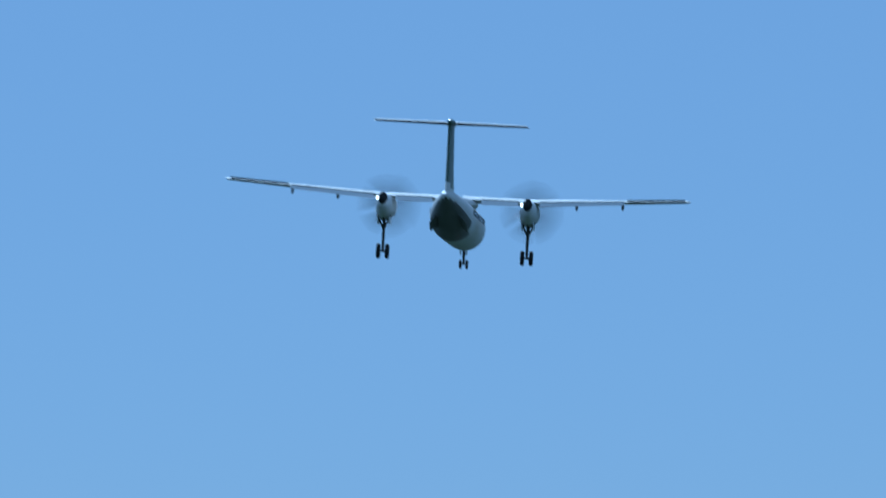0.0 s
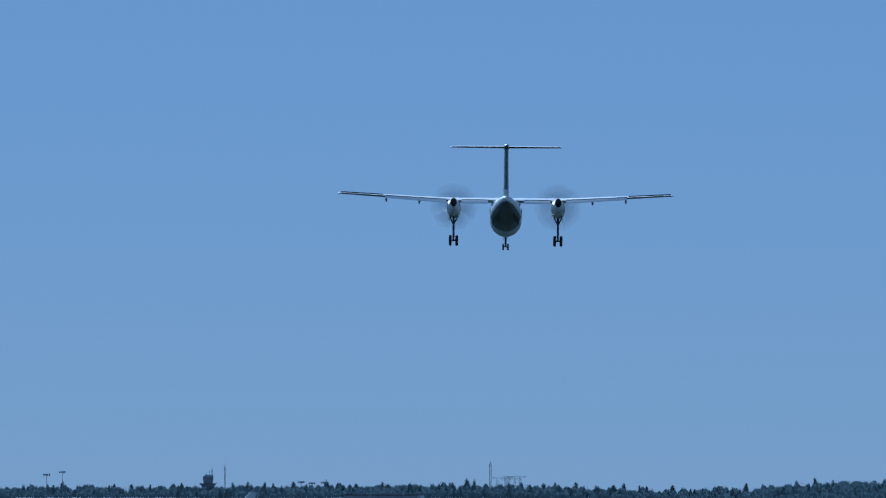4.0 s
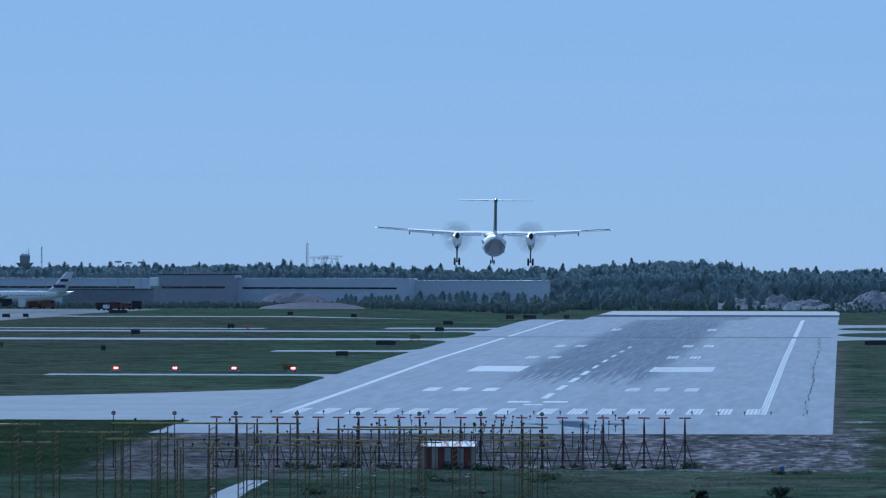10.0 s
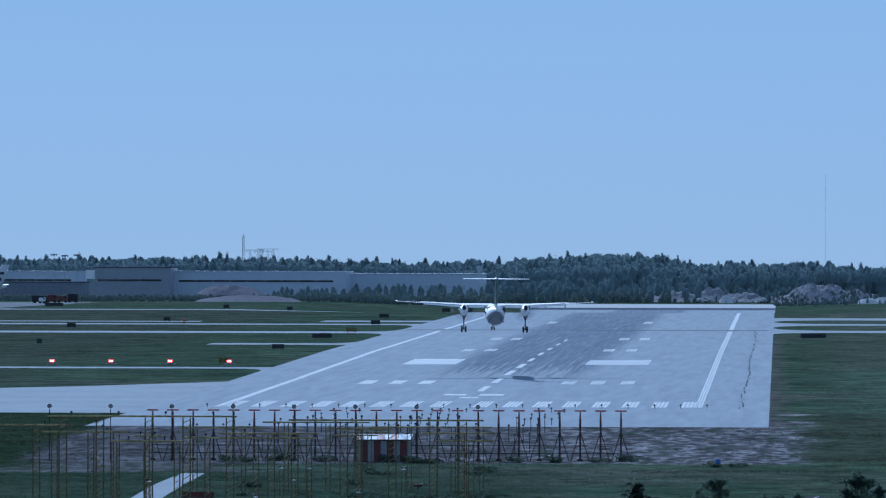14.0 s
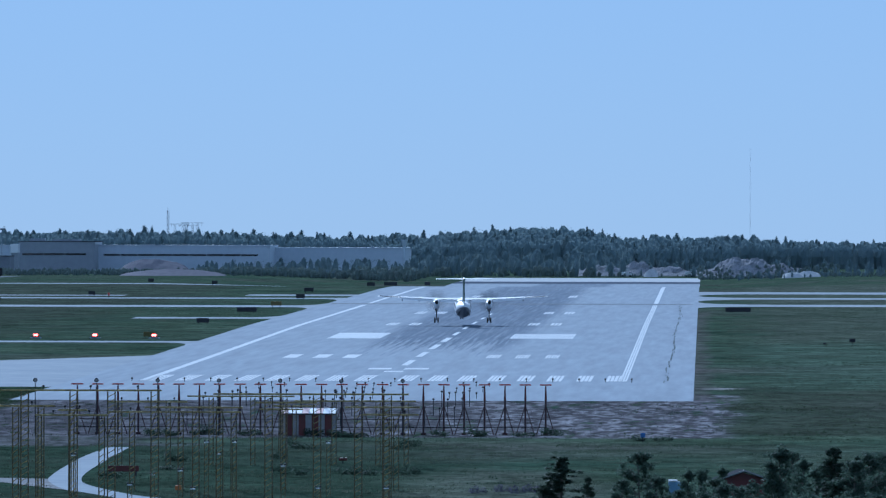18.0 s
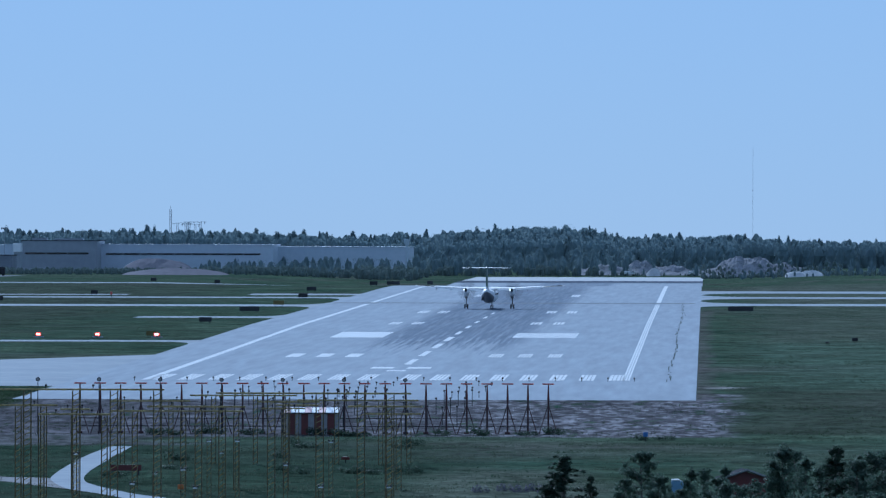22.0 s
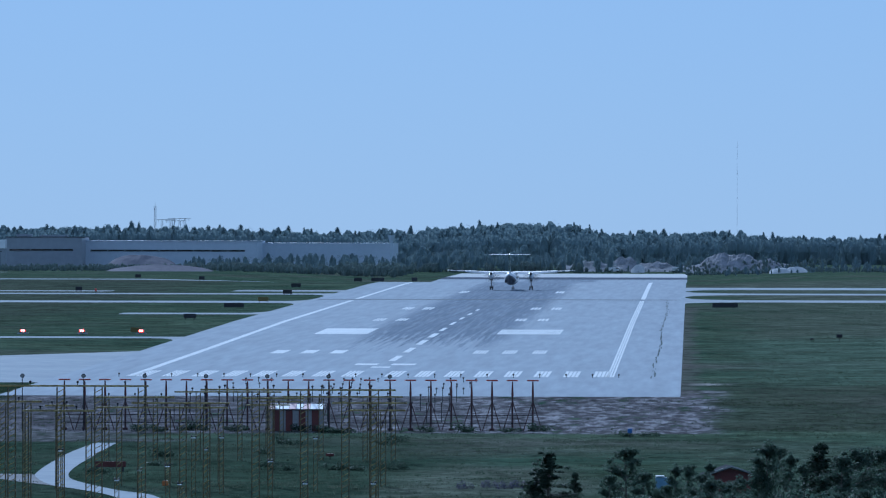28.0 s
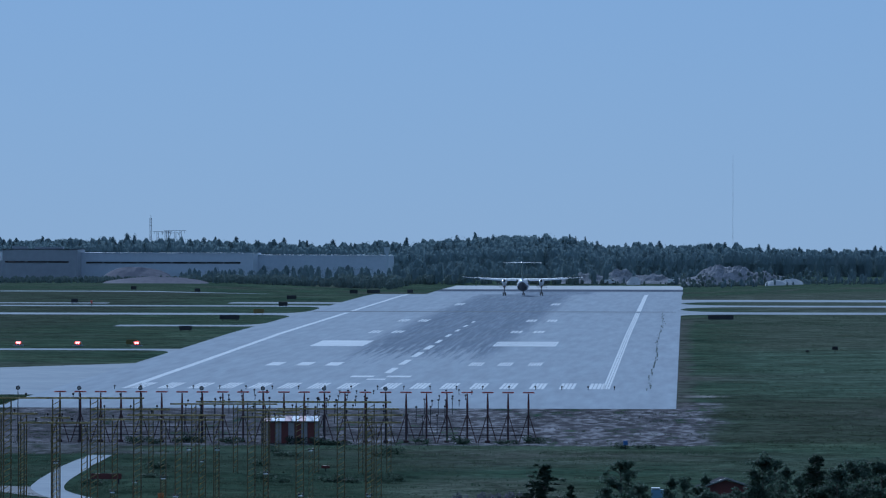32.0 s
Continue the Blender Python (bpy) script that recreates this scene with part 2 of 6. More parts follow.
M_PAINT = mat("marking_paint", (0.58, 0.60, 0.62), 0.9, 0, (0.70, 0.72, 0.73), 0.2, 0.05, spec=0.006)
M_SHEET = mat("white_sheet_metal", (0.78, 0.78, 0.78), 0.35, 0, (0.84, 0.84, 0.84), 0.8)
M_PINKSHEET = mat("faded_red_sheet_metal", (0.6, 0.3, 0.28), 0.35, 0, (0.66, 0.4, 0.37), 0.8)
M_WHITE = mat("aircraft_white", (0.78, 0.78, 0.78), 0.6, 0, (0.84, 0.84, 0.84), 0.5, spec=0.3)
M_GREEN = mat("tail_green", (0.04, 0.085, 0.06), 0.45, 0, (0.055, 0.11, 0.075), 0.5)
M_BELLY = mat("belly_shade_grey", (0.12, 0.12, 0.13), 0.45, 0, (0.17, 0.17, 0.18), 0.6)
M_UNDERSHADE = mat("underside_shade", (0.022, 0.024, 0.028), 0.7, 0, (0.035, 0.036, 0.04), 0.6, spec=0.1)
M_WINGGREY = mat("wing_grey", (0.55, 0.56, 0.57), 0.6, 0, (0.62, 0.63, 0.64), 0.8)
M_BLACK = mat("soot_and_shade_black", (0.008, 0.008, 0.009), 0.6, 0, (0.02, 0.02, 0.022), 2.0)
M_TYRE = mat("tyre_rubber", (0.012, 0.012, 0.013), 0.8, 0, (0.025, 0.025, 0.026), 6.0)
M_STEEL = mat("gear_steel", (0.07, 0.07, 0.075), 0.5, 0.3, (0.12, 0.12, 0.125), 4.0)
M_BLADE = mat("propeller_blade", (0.02, 0.02, 0.022), 0.45, 0, (0.035, 0.035, 0.036), 3.0)
M_GLASS = mat("dark_glass", (0.01, 0.012, 0.015), 0.08, 0)
M_LAMPWHITE = mat("lit_lamp", (0.8, 0.8, 0.8), 0.3, glow=(1.0, 0.95, 0.85, 5.0))
M_PAPI = mat("red_lamp_lens", (0.5, 0.03, 0.02), 0.3, glow=(1.0, 0.07, 0.05, 5.0))
M_PAPICORE = mat("red_lamp_core", (0.6, 0.1, 0.08), 0.3, glow=(1.0, 0.24, 0.2, 9.0))
M_HUTGREY = mat("weathered_grey_panel", (0.28, 0.27, 0.26), 0.6, 0, (0.36, 0.35, 0.34), 1.0)
M_HUTRED = mat("hut_red_paint", (0.15, 0.038, 0.03), 0.6, 0, (0.10, 0.03, 0.026), 1.2)
M_PALEBLUE = mat("faded_blue_panel", (0.16, 0.27, 0.38), 0.6, 0, (0.2, 0.32, 0.43), 1.0)
M_TUFTDARK = foliage("lush_grass_blades", (0.030, 0.051, 0.027), (0.075, 0.085, 0.061), 0.03)
M_TUFT = foliage("grass_blades", (0.046, 0.072, 0.048), (0.093, 0.108, 0.078), 0.03, 0.7, 1.25)
M_PAPIBODY = mat("lamp_housing_orange", (0.45, 0.14, 0.03), 0.5, 0, (0.5, 0.17, 0.04), 2.0)
M_YELLOW = mat("yellow_paint", (0.62, 0.47, 0.17), 0.4, 0, (0.13, 0.10, 0.045), 3.0, spec=0.5)
M_RED = mat("red_paint", (0.55, 0.09, 0.07), 0.45, 0, (0.42, 0.07, 0.055), 1.0)
# mast legs: darker than the lacing, so sun on the bars is painted in
M_MASTLEG = mat("shaded_mast_yellow", (0.20, 0.15, 0.055), 0.5, 0, (0.06, 0.05, 0.032), 2.2, spec=0.4)
M_POST = mat("dark_post_paint", (0.045, 0.022, 0.024), 0.6, 0, (0.07, 0.03, 0.03), 1.2)
M_DARKRED = mat("weathered_red_paint", (0.13, 0.028, 0.022), 0.6, 0, (0.08, 0.022, 0.02), 1.2)
M_DARKMETAL = mat("dark_metal", (0.035, 0.036, 0.04), 0.8, 0, (0.055, 0.055, 0.06), 2.0, spec=0.1)
M_CLAD = mat("pale_cladding", (0.56, 0.61, 0.67), 0.45, 0, (0.63, 0.67, 0.73), 0.08)
M_CLADDARK = mat("dark_cladding", (0.32, 0.34, 0.37), 0.55, 0, (0.38, 0.40, 0.43), 0.06)
# sheds and far steelwork: grey lightened so that the colour carries distance haze
M_HAZEGREY = mat("haze_paled_cladding", (0.24, 0.25, 0.28), 0.7, 0, (0.30, 0.31, 0.34), 0.1, spec=0.1)
M_ROOFDARK = mat("roofing_felt", (0.06, 0.062, 0.068), 0.85, 0, (0.09, 0.09, 0.095), 0.1, spec=0.0)
M_PANEL = mat("white_enamel_panel", (0.86, 0.86, 0.86), 0.3, 0, (0.9, 0.9, 0.9), 0.3)
M_WHITEWALL = mat("white_wall", (0.70, 0.70, 0.70), 0.6, 0, (0.78, 0.78, 0.77), 0.2)
M_ROCK = mat("quarry_rock", (0.15, 0.16, 0.17), 0.9, 0, (0.40, 0.39, 0.41), 0.3, 0.6, spec=0.0)
M_PALEROCK = mat("pale_crushed_rock", (0.50, 0.50, 0.50), 0.8, 0, (0.62, 0.62, 0.62), 0.2, 0.5, spec=0.0)
M_EARTH = mat("bare_earth", (0.20, 0.19, 0.21), 0.95, 0, (0.26, 0.245, 0.265), 0.06, 0.4, spec=0.0)
# far needles and scrub leaves: distance haze is put into their pale, bluish colour
M_HAZESPRUCE = foliage("haze_paled_needles", (0.105, 0.137, 0.145), (0.125, 0.157, 0.162), 0.05, 0.92, 1.08, gloss=0.0, through_leaf=0.3, gain=1.8)
M_HAZEBUSH = foliage("haze_paled_leaves", (0.095, 0.122, 0.112), (0.12, 0.142, 0.13), 0.05, 0.85, 1.15, through_leaf=0.35, gain=1.7)
M_BIRCH = foliage("birch_leaves", (0.062, 0.098, 0.072), (0.098, 0.138, 0.10), 0.5, 0.55, 1.5, 0.12, 0.75)
M_DARKNEEDLE = foliage("dark_needles", (0.04, 0.062, 0.045), (0.06, 0.088, 0.06), 0.5, 0.6, 1.45, 0.12, 0.75)
M_LUPIN = mat("purple_lupins", (0.10, 0.06, 0.22), 0.8, 0, (0.06, 0.08, 0.06), 1.5)
M_BARK = mat("bark", (0.11, 0.09, 0.07), 0.9, 0, (0.25, 0.23, 0.20), 2.0, 0.4)
M_BLUE = mat("blue_plastic", (0.06, 0.14, 0.36), 0.5, 0, (0.08, 0.17, 0.42), 1.0)
M_SIGN = mat("sign_back_black", (0.03, 0.032, 0.035), 0.8, 0, (0.05, 0.052, 0.055), 1.0)
M_SIGNYEL = mat("sign_back_olive", (0.16, 0.13, 0.03), 0.6, 0, (0.12, 0.10, 0.03), 1.0)


# ---- mesh helpers ----
def part(name, bm, material, parent=None, label="", smooth=False):
    """Links a bmesh as one mesh object, under parent where given."""
    me = bpy.data.meshes.new(name)
    bm.to_mesh(me)
    bm.free()
    me.materials.append(material)
    if smooth:
        me.shade_smooth()
    ob = new(name, me)
    ob.parent = parent
    if label:
        ob["label"] = label
    return ob


def share(name, me, parent, m=None):
    ob = new(name, me)
    ob.parent = parent
    if m is not None:
        ob.matrix_basis = m
    return ob


def thing(name, m, label, category, group="", kind=""):
    ob = new(name)
    ob.empty_display_size = 0.3
    ob.matrix_basis = m
    return tagged(ob, label, category, group, kind)


def box(bm, cx, cy, cz, sx, sy, sz, rz=0.0, bevel=0.0):
    r = bmesh.ops.create_cube(bm, size=1.0, matrix=Matrix.Translation((cx, cy, cz)) @ Matrix.Rotation(rz, 4, "Z") @ Matrix.Diagonal((sx, sy, sz, 1)))
    if bevel:
        bmesh.ops.bevel(bm, geom=list({e for v in r["verts"] for e in v.link_edges}), offset=bevel, segments=1, affect="EDGES")
    return bm


def tube(bm, p0, p1, r0, r1=None, n=6):
    p0, p1 = Vector(p0), Vector(p1)
    d = p1 - p0
    m = Matrix.Translation((p0 + p1) / 2) @ d.to_track_quat("Z", "Y").to_matrix().to_4x4()
    bmesh.ops.create_cone(bm, cap_ends=True, segments=n, radius1=r0, radius2=r0 if r1 is None else r1, depth=d.length, matrix=m)
    return bm


def loft(bm, rings, cap=True):
    """Skins closed rings of equal count."""
    rows = [[bm.verts.new(p) for p in ring] for ring in rings]
    n = len(rows[0])
    for a, b in zip(rows, rows[1:]):
        for i in range(n):
            bm.faces.new((a[i], a[(i + 1) % n], b[(i + 1) % n], b[i]))
    if cap:
        bm.faces.new(rows[0][::-1])
        bm.faces.new(rows[-1])
    bmesh.ops.recalc_face_normals(bm, faces=bm.faces[:])
    return bm


def ellipse(x, y, z, rx, rz, n=20):
    return [(x + rx * math.cos(2 * math.pi * i / n), y, z + rz * math.sin(2 * math.pi * i / n)) for i in range(n)]


def foil(x, y, z, chord, thick, drop=0.0):
    """An aerofoil ring in the plane x = const: nose at y, tail at y - chord."""
    prof = [(0, 0), (0.04, 0.35), (0.2, 0.6), (0.45, 0.55), (0.75, 0.3), (1, 0.03), (1, -0.03), (0.7, -0.2), (0.4, -0.35), (0.15, -0.38), (0.03, -0.22)]
    return [(x, y - u * chord, z + v * thick - u * drop) for u, v in prof]


# ---- the lie of the land ----
RY0, RY1 = 1010.0, 3060.0        # the paved runway, along y
RC = -38.6                       # its centre line
KY = [-3000, -400, -150, -40, 12, 60, 140, 300, 600, 706, 800, 908, 960, 1010, 1110, 1286, 1537, 1807, 2171, 2250, 2420, 2700, 3100, 5000]
KZ = [-8, -5, 0, 14.9, 15.2, 9, -1, -6.5, -5.6, -4.0, -3.0, -2.2, -1.3, -0.62, 0, 1.1, 2.75, 4.0, 5.7, 5.85, 5.95, 6.1, 6.0, 5.8]
DY = [2250, 2420, 2650, 2820, 3060, 3160]
DZ = [0, -1.3, -2.7, -1.85, -1.25, -0.4]


def land(x, y):
    z = float(np.interp(y, KY, KZ))
    if 2250 < y < 3260:
        k = min(max((x + 140) / 45, 0), 1) * min(max((45 - x) / 40, 0), 1)
        z += k * float(np.interp(y, DY + [3260], DZ + [0]))
    return z


GY = sorted(set([-3000, -1200, -400, -150, -90, -40, -10, 12, 35, 60, 100, 140, 200, 300, 450, 600] + list(range(610, 3300, 10)) + KY + [3400, 3700, 4200, 5000]))
GX = [-4000, -1800, -900, -600, -420, -300, -220, -180, -140, -95, -76.1, -38.6, -1.2, 5, 20, 45, 80, 140, 220, 320, 500, 1000, 2500, 4000]


def sheet(x0, x1, y0, y1, lift, skew=0.0):
    """A strip that follows the land, cut at its folds. skew: metres of y for each metre of x."""
    xs = sorted({x0, x1} | {x for x in GX if x0 < x < x1})
    bm = bmesh.new()
    ys = sorted({y0, y1} | {y for y in GY if y0 < y < y1})
    rows = []
    for y in ys:
        rows.append([bm.verts.new((x, y + skew * (x - x1), land(x, y + skew * (x - x1)) + lift)) for x in xs])
    for a, b in zip(rows, rows[1:]):
        for i in range(len(xs) - 1):
            bm.faces.new((a[i], a[i + 1], b[i + 1], b[i]))
    return bm


ground = tagged(part("ground", sheet(-4000, 4000, -3000, 5000, 0.0), M_GRASS), "mown green airfield grass with drier streaks", "ground", kind="structure")

# ---- pavements ----
runway = tagged(part("runway", sheet(RC - 37.5, RC + 37.5, RY0, RY1, 0.03), M_RUNWAY), "pale worn asphalt runway with dark tyre rubber streaks", "runway", kind="structure")


def pavement(name, x0, x1, y0, y1, skew=0.0, material=None, label="pale concrete taxiway strip between grass", lift=0.02):
    return tagged(part(name, sheet(x0, x1, y0, y1, lift, skew), material or M_TAXI), label, name, kind="structure")


W0, W1 = RC - 37.5, RC + 37.5
entry = bmesh.new()
rows = []
for x, top in ((-700, 1180), (-200, 1196), (-150, 1201), (-114, 1210), (-94, 1235), (-84, 1255), (W0 + 0.01, 1272)):
    ys = sorted({1075, top} | {y for y in GY if 1075 < y < top})
    rows.append([(x, 1075 + (top - 1075) * q / 12) for q in range(13)])
for a, b in zip(rows, rows[1:]):
    for q in range(12):
        entry.faces.new([entry.verts.new((x, y, land(x, y) + 0.02)) for x, y in (a[q], b[q], b[q + 1], a[q + 1])])
tagged(part("taxiway", entry, M_TAXI), "broad pale taxiway joining the runway end", "taxiway", kind="structure")
pavement("service_road", -119.5, W0, 1374, 1387, 0.0, None, "narrow pale service road across the grass")
pavement("service_road", -101, W0, 1624, 1644, 0.0, None, "narrow pale service road across the grass")
pavement("taxiway", -700, W0, 1797, 1828, -0.003)
pavement("taxiway", -700, W0, 1946, 1968, -0.01)
pavement("taxiway", -700, -126, 2002, 2018, -0.01)
pavement("taxiway", -100, W0, 2006, 2034, 0.0)
pavement("taxiway", -700, -85, 2340, 2375, -0.01)
pavement("apron", -700, -225, 2400, 2780, -0.06, M_APRON, "grey asphalt apron under the parked airliner")
pavement("taxiway", -262, -199, 2018.5, 2399, 0.0, M_APRON, "broad grey taxiway running along the field to the apron", 0.024)
pavement("taxiway", -224.5, -205, 2399, 2780, 0.0, M_APRON, "broad grey taxiway running along the field to the apron", 0.024)
pavement("taxiway", W1, 700, 1822, 1858, 0.0)
pavement("taxiway", W1, 700, 1954, 1985, 0.0)
pavement("taxiway", W1, 700, 2060, 2106, 0.0)


def fillet(x0, y0, dx, dy):
    """Paved curve in the corner between a taxiway and the runway; dx, dy: its reach along each."""
    bm, n = bmesh.new(), 10
    for i in range(n):
        quad = []
        for u in (i / n, (i + 1) / n):
            e = dy * (1 - math.sqrt(max(0.0, 1 - (1 - u) ** 2)))
            quad.append(((x0 + dx * u, y0), (x0 + dx * u, y0 + e)))
        ps = [quad[0][0], quad[1][0], quad[1][1], quad[0][1]]
        if dx * dy < 0:
            ps.reverse()
        bm.faces.new([bm.verts.new((x, y, land(x, y) + 0.021)) for x, y in ps])
    return tagged(part("taxiway", bm, M_TAXI), "pale paved curve where the taxiway meets the runway", "taxiway", kind="structure")


for y0, dy in ((1822, -22), (1858, 40), (1954, -40), (1985, 34), (2060, -34)):
    fillet(W1, y0, 14, dy)
for y0, dy in ((1374, -26), (1644, 34), (1797, -40), (1828, 46), (1946, -46)):
    fillet(W0, y0, -5, dy * 0.8)
part("seam", sheet(W0 + 1, W1 - 1, 1853, 1863, 0.05), M_SEAM, runway, "dark cross seam")
# the mirage's dark band is put into the surface colour here
part("mirage_strip", sheet(W0, W1, 2790, 2870, 0.05), M_MIRAGE, runway, "dark strip painted in for the mirage beyond the crest")
part("far_strip", sheet(W0, W1, 2872, 3058, 0.05), M_PALESTRIP, runway, "pale far end of the runway")


# ---- runway markings ----
def marking(name, x0, x1, y0, y1, strips=1, fill=0.72, label=""):
    """Painted bar, made of narrow parallel strips where the paint is striated."""
    out = bmesh.new()
    w = (x1 - x0) / strips
    for i in range(strips):
        a = x0 + i * w
        b = x1 if strips == 1 else a + w * fill
        ys = sorted({y0, y1} | {y for y in GY if y0 < y < y1})
        rows = [[out.verts.new((x, y, land(x, y) + 0.045)) for x in (a, b)] for y in ys]
        for r, s in zip(rows, rows[1:]):
            out.faces.new((r[0], r[1], s[1], s[0]))
    return part(name, out, M_PAINT, runway, label)


for side in (-1, 1):
    for i in range(8):
        c = RC + side * (2.6 + 3.6 * i)
        marking("threshold_stripe", c - 0.95, c + 0.95, 1110, 1143, 4, 0.8)
    for c in (9.8, 13.8, 17.9):
        marking("touchdown_bar", RC + side * c - 0.95, RC + side * c + 0.95, 1257, 1282, 5 if side > 0 else 1)
    for c, y, d in ((10.0, 1545, 28), (13.8, 1545, 28), (10.0, 1697, 32), (13.8, 1697, 32), (10.4, 1980, 40)):
        marking("touchdown_bar", RC + side * c - 0.95, RC + side * c + 0.95, y, y + d, 3)
    e = RC + side * 28.95
    if side < 0:
        marking("edge_line", e - 0.5, e + 0.5, 1110, 1838)
    for k in range(3 if side > 0 else 0):
        marking("edge_line", e - 0.45 + 0.32 * k, e - 0.2 + 0.32 * k, 1110, 1838)
    marking("edge_line", e - 0.45, e + 0.45, 1866, 2240)
# crumbling joint along the outer lane
rng = np.random.default_rng(6)
y = 1102.0
while y < 1830:
    d, w = rng.uniform(3, 24), rng.uniform(0.03, 0.11)
    x = RC + 34.2 + 0.2 * math.sin(y * 0.02) + rng.normal() * 0.13
    part("shoulder_joint", sheet(x - w, x + w, y, y + d, 0.045), M_JOINT, runway)
    y += d * 0.45 + rng.uniform(0, 12)
marking("aiming_bar", RC - 19.15, RC - 11.0, 1413, 1465)
marking("aiming_bar", RC + 8.85, RC + 18.6, 1413, 1457, 24, 0.86)
for i in range(9):
    y = 1206 + 59.5 * i
    worn = 0 if i < 4 else 0.12 * (i - 3) / 5 + 0.1
    marking("centre_dash", RC - 0.95 + worn, RC - 0.05 - worn, y, y + 36 - 60 * worn)
for x0, x1, y0, y1 in ((-4.4, -1.5, 1179, 1189), (0.2, 3.3, 1179, 1189), (-1.8, 0.6, 1163, 1170)):
    marking("centre_mark", RC + x0, RC + x1, y0, y1)


# ---- the landing turboprop ----
def turboprop():
    """Twin-engined high-wing airliner; origin on the ground between the main wheels, nose to +y."""
    a = thing("turboprop_airliner", pose(RC, 560, 50), "white twin-engined turboprop airliner with green tail, landing with gear down", "airplane")
    # y, half-width, half-height, centre height
    hull = [(16.2, 0.05, 0.05, 2.05), (15.9, 0.35, 0.32, 2.07), (15.2, 0.75, 0.7, 2.12), (14.2, 1.08, 1.02, 2.25), (13.0, 1.28, 1.28, 2.4), (11.5, 1.345, 1.345, 2.45),
            (6, 1.345, 1.345, 2.45), (0, 1.345, 1.345, 2.45), (-5, 1.345, 1.345, 2.45), (-7.5, 1.3, 1.27, 2.55), (-10, 1.1, 1.02, 2.82), (-12.5, 0.8, 0.74, 3.1),
            (-14.8, 0.48, 0.45, 3.34), (-16.2, 0.25, 0.24, 3.45), (-16.6, 0.08, 0.1, 3.48)]
    bm = loft(bmesh.new(), [ellipse(0, y, z, rx, rz, 28) for y, rx, rz, z in hull])
    body = part("fuselage", bm, M_WHITE, a, "white fuselage", True)
    # grey on the tail cone's lower half stands in for the shade there
    body.data.materials.append(M_BELLY)
    for p in body.data.polygons:
        cy, cz = p.center.y, p.center.z
        mid = np.interp(-cy, [-h[0] for h in hull], [h[3] for h in hull])
        if cy < -6 and cz < mid - (0.15 if cy < -8 else 0.7):
            p.material_index = 1
    for side in (-1, 1):
        for i in range(22):
            y = 10.2 - 0.79 * i
            box(b := bmesh.new(), side * 1.325, y, 2.85, 0.05, 0.26, 0.36, 0, 0.02)
            part("cabin_window", b, M_GLASS, a)
        box(b := bmesh.new(), side * 0.62, 14.4, 2.98, 0.72, 0.5, 0.28, side * 0.5, 0.05)
        part("cockpit_window", b, M_GLASS, a)
        # belly strakes under the tail
        loft(b := bmesh.new(), [[(side * 0.7, -9, 1.9), (side * 0.72, -9, 1.86), (side * 0.72, -12, 2.45), (side * 0.7, -12, 2.5)],
                                [(side * 1.1, -9.8, 1.55), (side * 1.12, -9.8, 1.52), (side * 1.12, -11.8, 1.95), (side * 1.1, -11.8, 1.98)]])
        part("ventral_strake", b, M_BELLY, a)
    # centre wing and fairing
    loft(b := bmesh.new(), [ellipse(0, y, 3.55, rx, rz, 16) for y, rx, rz in ((3.6, 0.2, 0.1), (2.8, 1.0, 0.38), (1, 1.25, 0.48), (-1.2, 1.1, 0.42), (-2.6, 0.3, 0.12))])
    part("wing_fairing", b, M_WHITE, a, "", True)
    zt = lambda x: 3.86 + max(0.0, abs(x) - 4.4) * 0.056
    for side in (-1, 1):
        st = [(0.3, 1.95, 2.95, 0.44), (4.4, 1.95, 2.95, 0.42), (9.5, 1.55, 2.15, 0.28), (14.0, 1.15, 1.3, 0.17), (14.21, 0.9, 0.8, 0.08)]
        # fixed wing ahead of the flaps
        rings = [foil(side * x, y, zt(x), c * 0.74, t) for x, y, c, t in st]
        part("wing", loft(bmesh.new(), rings), M_WINGGREY, a, "pale grey wing")
        chord = lambda x: (np.interp(x, [s[0] for s in st], [s[1] for s in st]), np.interp(x, [s[0] for s in st], [s[2] for s in st]))

        def hinged(name, x0, x1, ang, gap, material, thick, label):
            rr = []
            for x in (x0, x1):
                y, c = chord(x)
                rr.append(foil(side * x, y - c * 0.74 - gap, zt(x) + 0.04 - gap * 0.8, c * 0.30, thick, c * 0.30 * math.tan(ang)))
            return part(name, loft(bmesh.new(), rr), material, a, label)

        hinged("flap", 1.5, 3.75, radians(19), 0.06, M_SHEET, 0.09, "lowered white flap")
        hinged("flap", 5.05, 10.2, radians(19), 0.06, M_SHEET, 0.08, "lowered white flap")
        shade_below(hinged("aileron", 10.35, 13.9, radians(2), 0.02, M_WHITE, 0.06, "white aileron with shade painted underneath"))
        # black strips stand in for shade in the flap slots and along the aileron
        for x0, x1, w in ((1.5, 3.75, 0.09), (5.05, 10.2, 0.09), (10.35, 13.9, 0.16)):
            rr = []
            for x in (x0, x1):
                y, c = chord(x)
                yy, zz = y - c * 0.74 - 0.01, zt(x) + (-0.03 if x0 < 10 else -0.02)
                rr.append([(side * x, yy + 0.06, zz), (side * x, yy - 0.06, zz), (side * x, yy - 0.06, zz + w), (side * x, yy + 0.06, zz + w)])
            part("slot_shade", loft(bmesh.new(), rr), M_BLACK, a, "black strip standing in for shade behind the wing")
        for x in (7.3, 10.1):
            y, c = chord(x)
            loft(b := bmesh.new(), [ellipse(side * x, y - c * u, zt(x) - d, 0.09 * w, 0.15 * w, 8) for u, d, w in ((0.35, 0.12, 0.2), (0.55, 0.25, 1), (0.8, 0.36, 1), (1.1, 0.52, 0.25))])
            part("flap_fairing", b, M_BELLY, a, "", True)
        # nacelle
        nx = side * 4.4
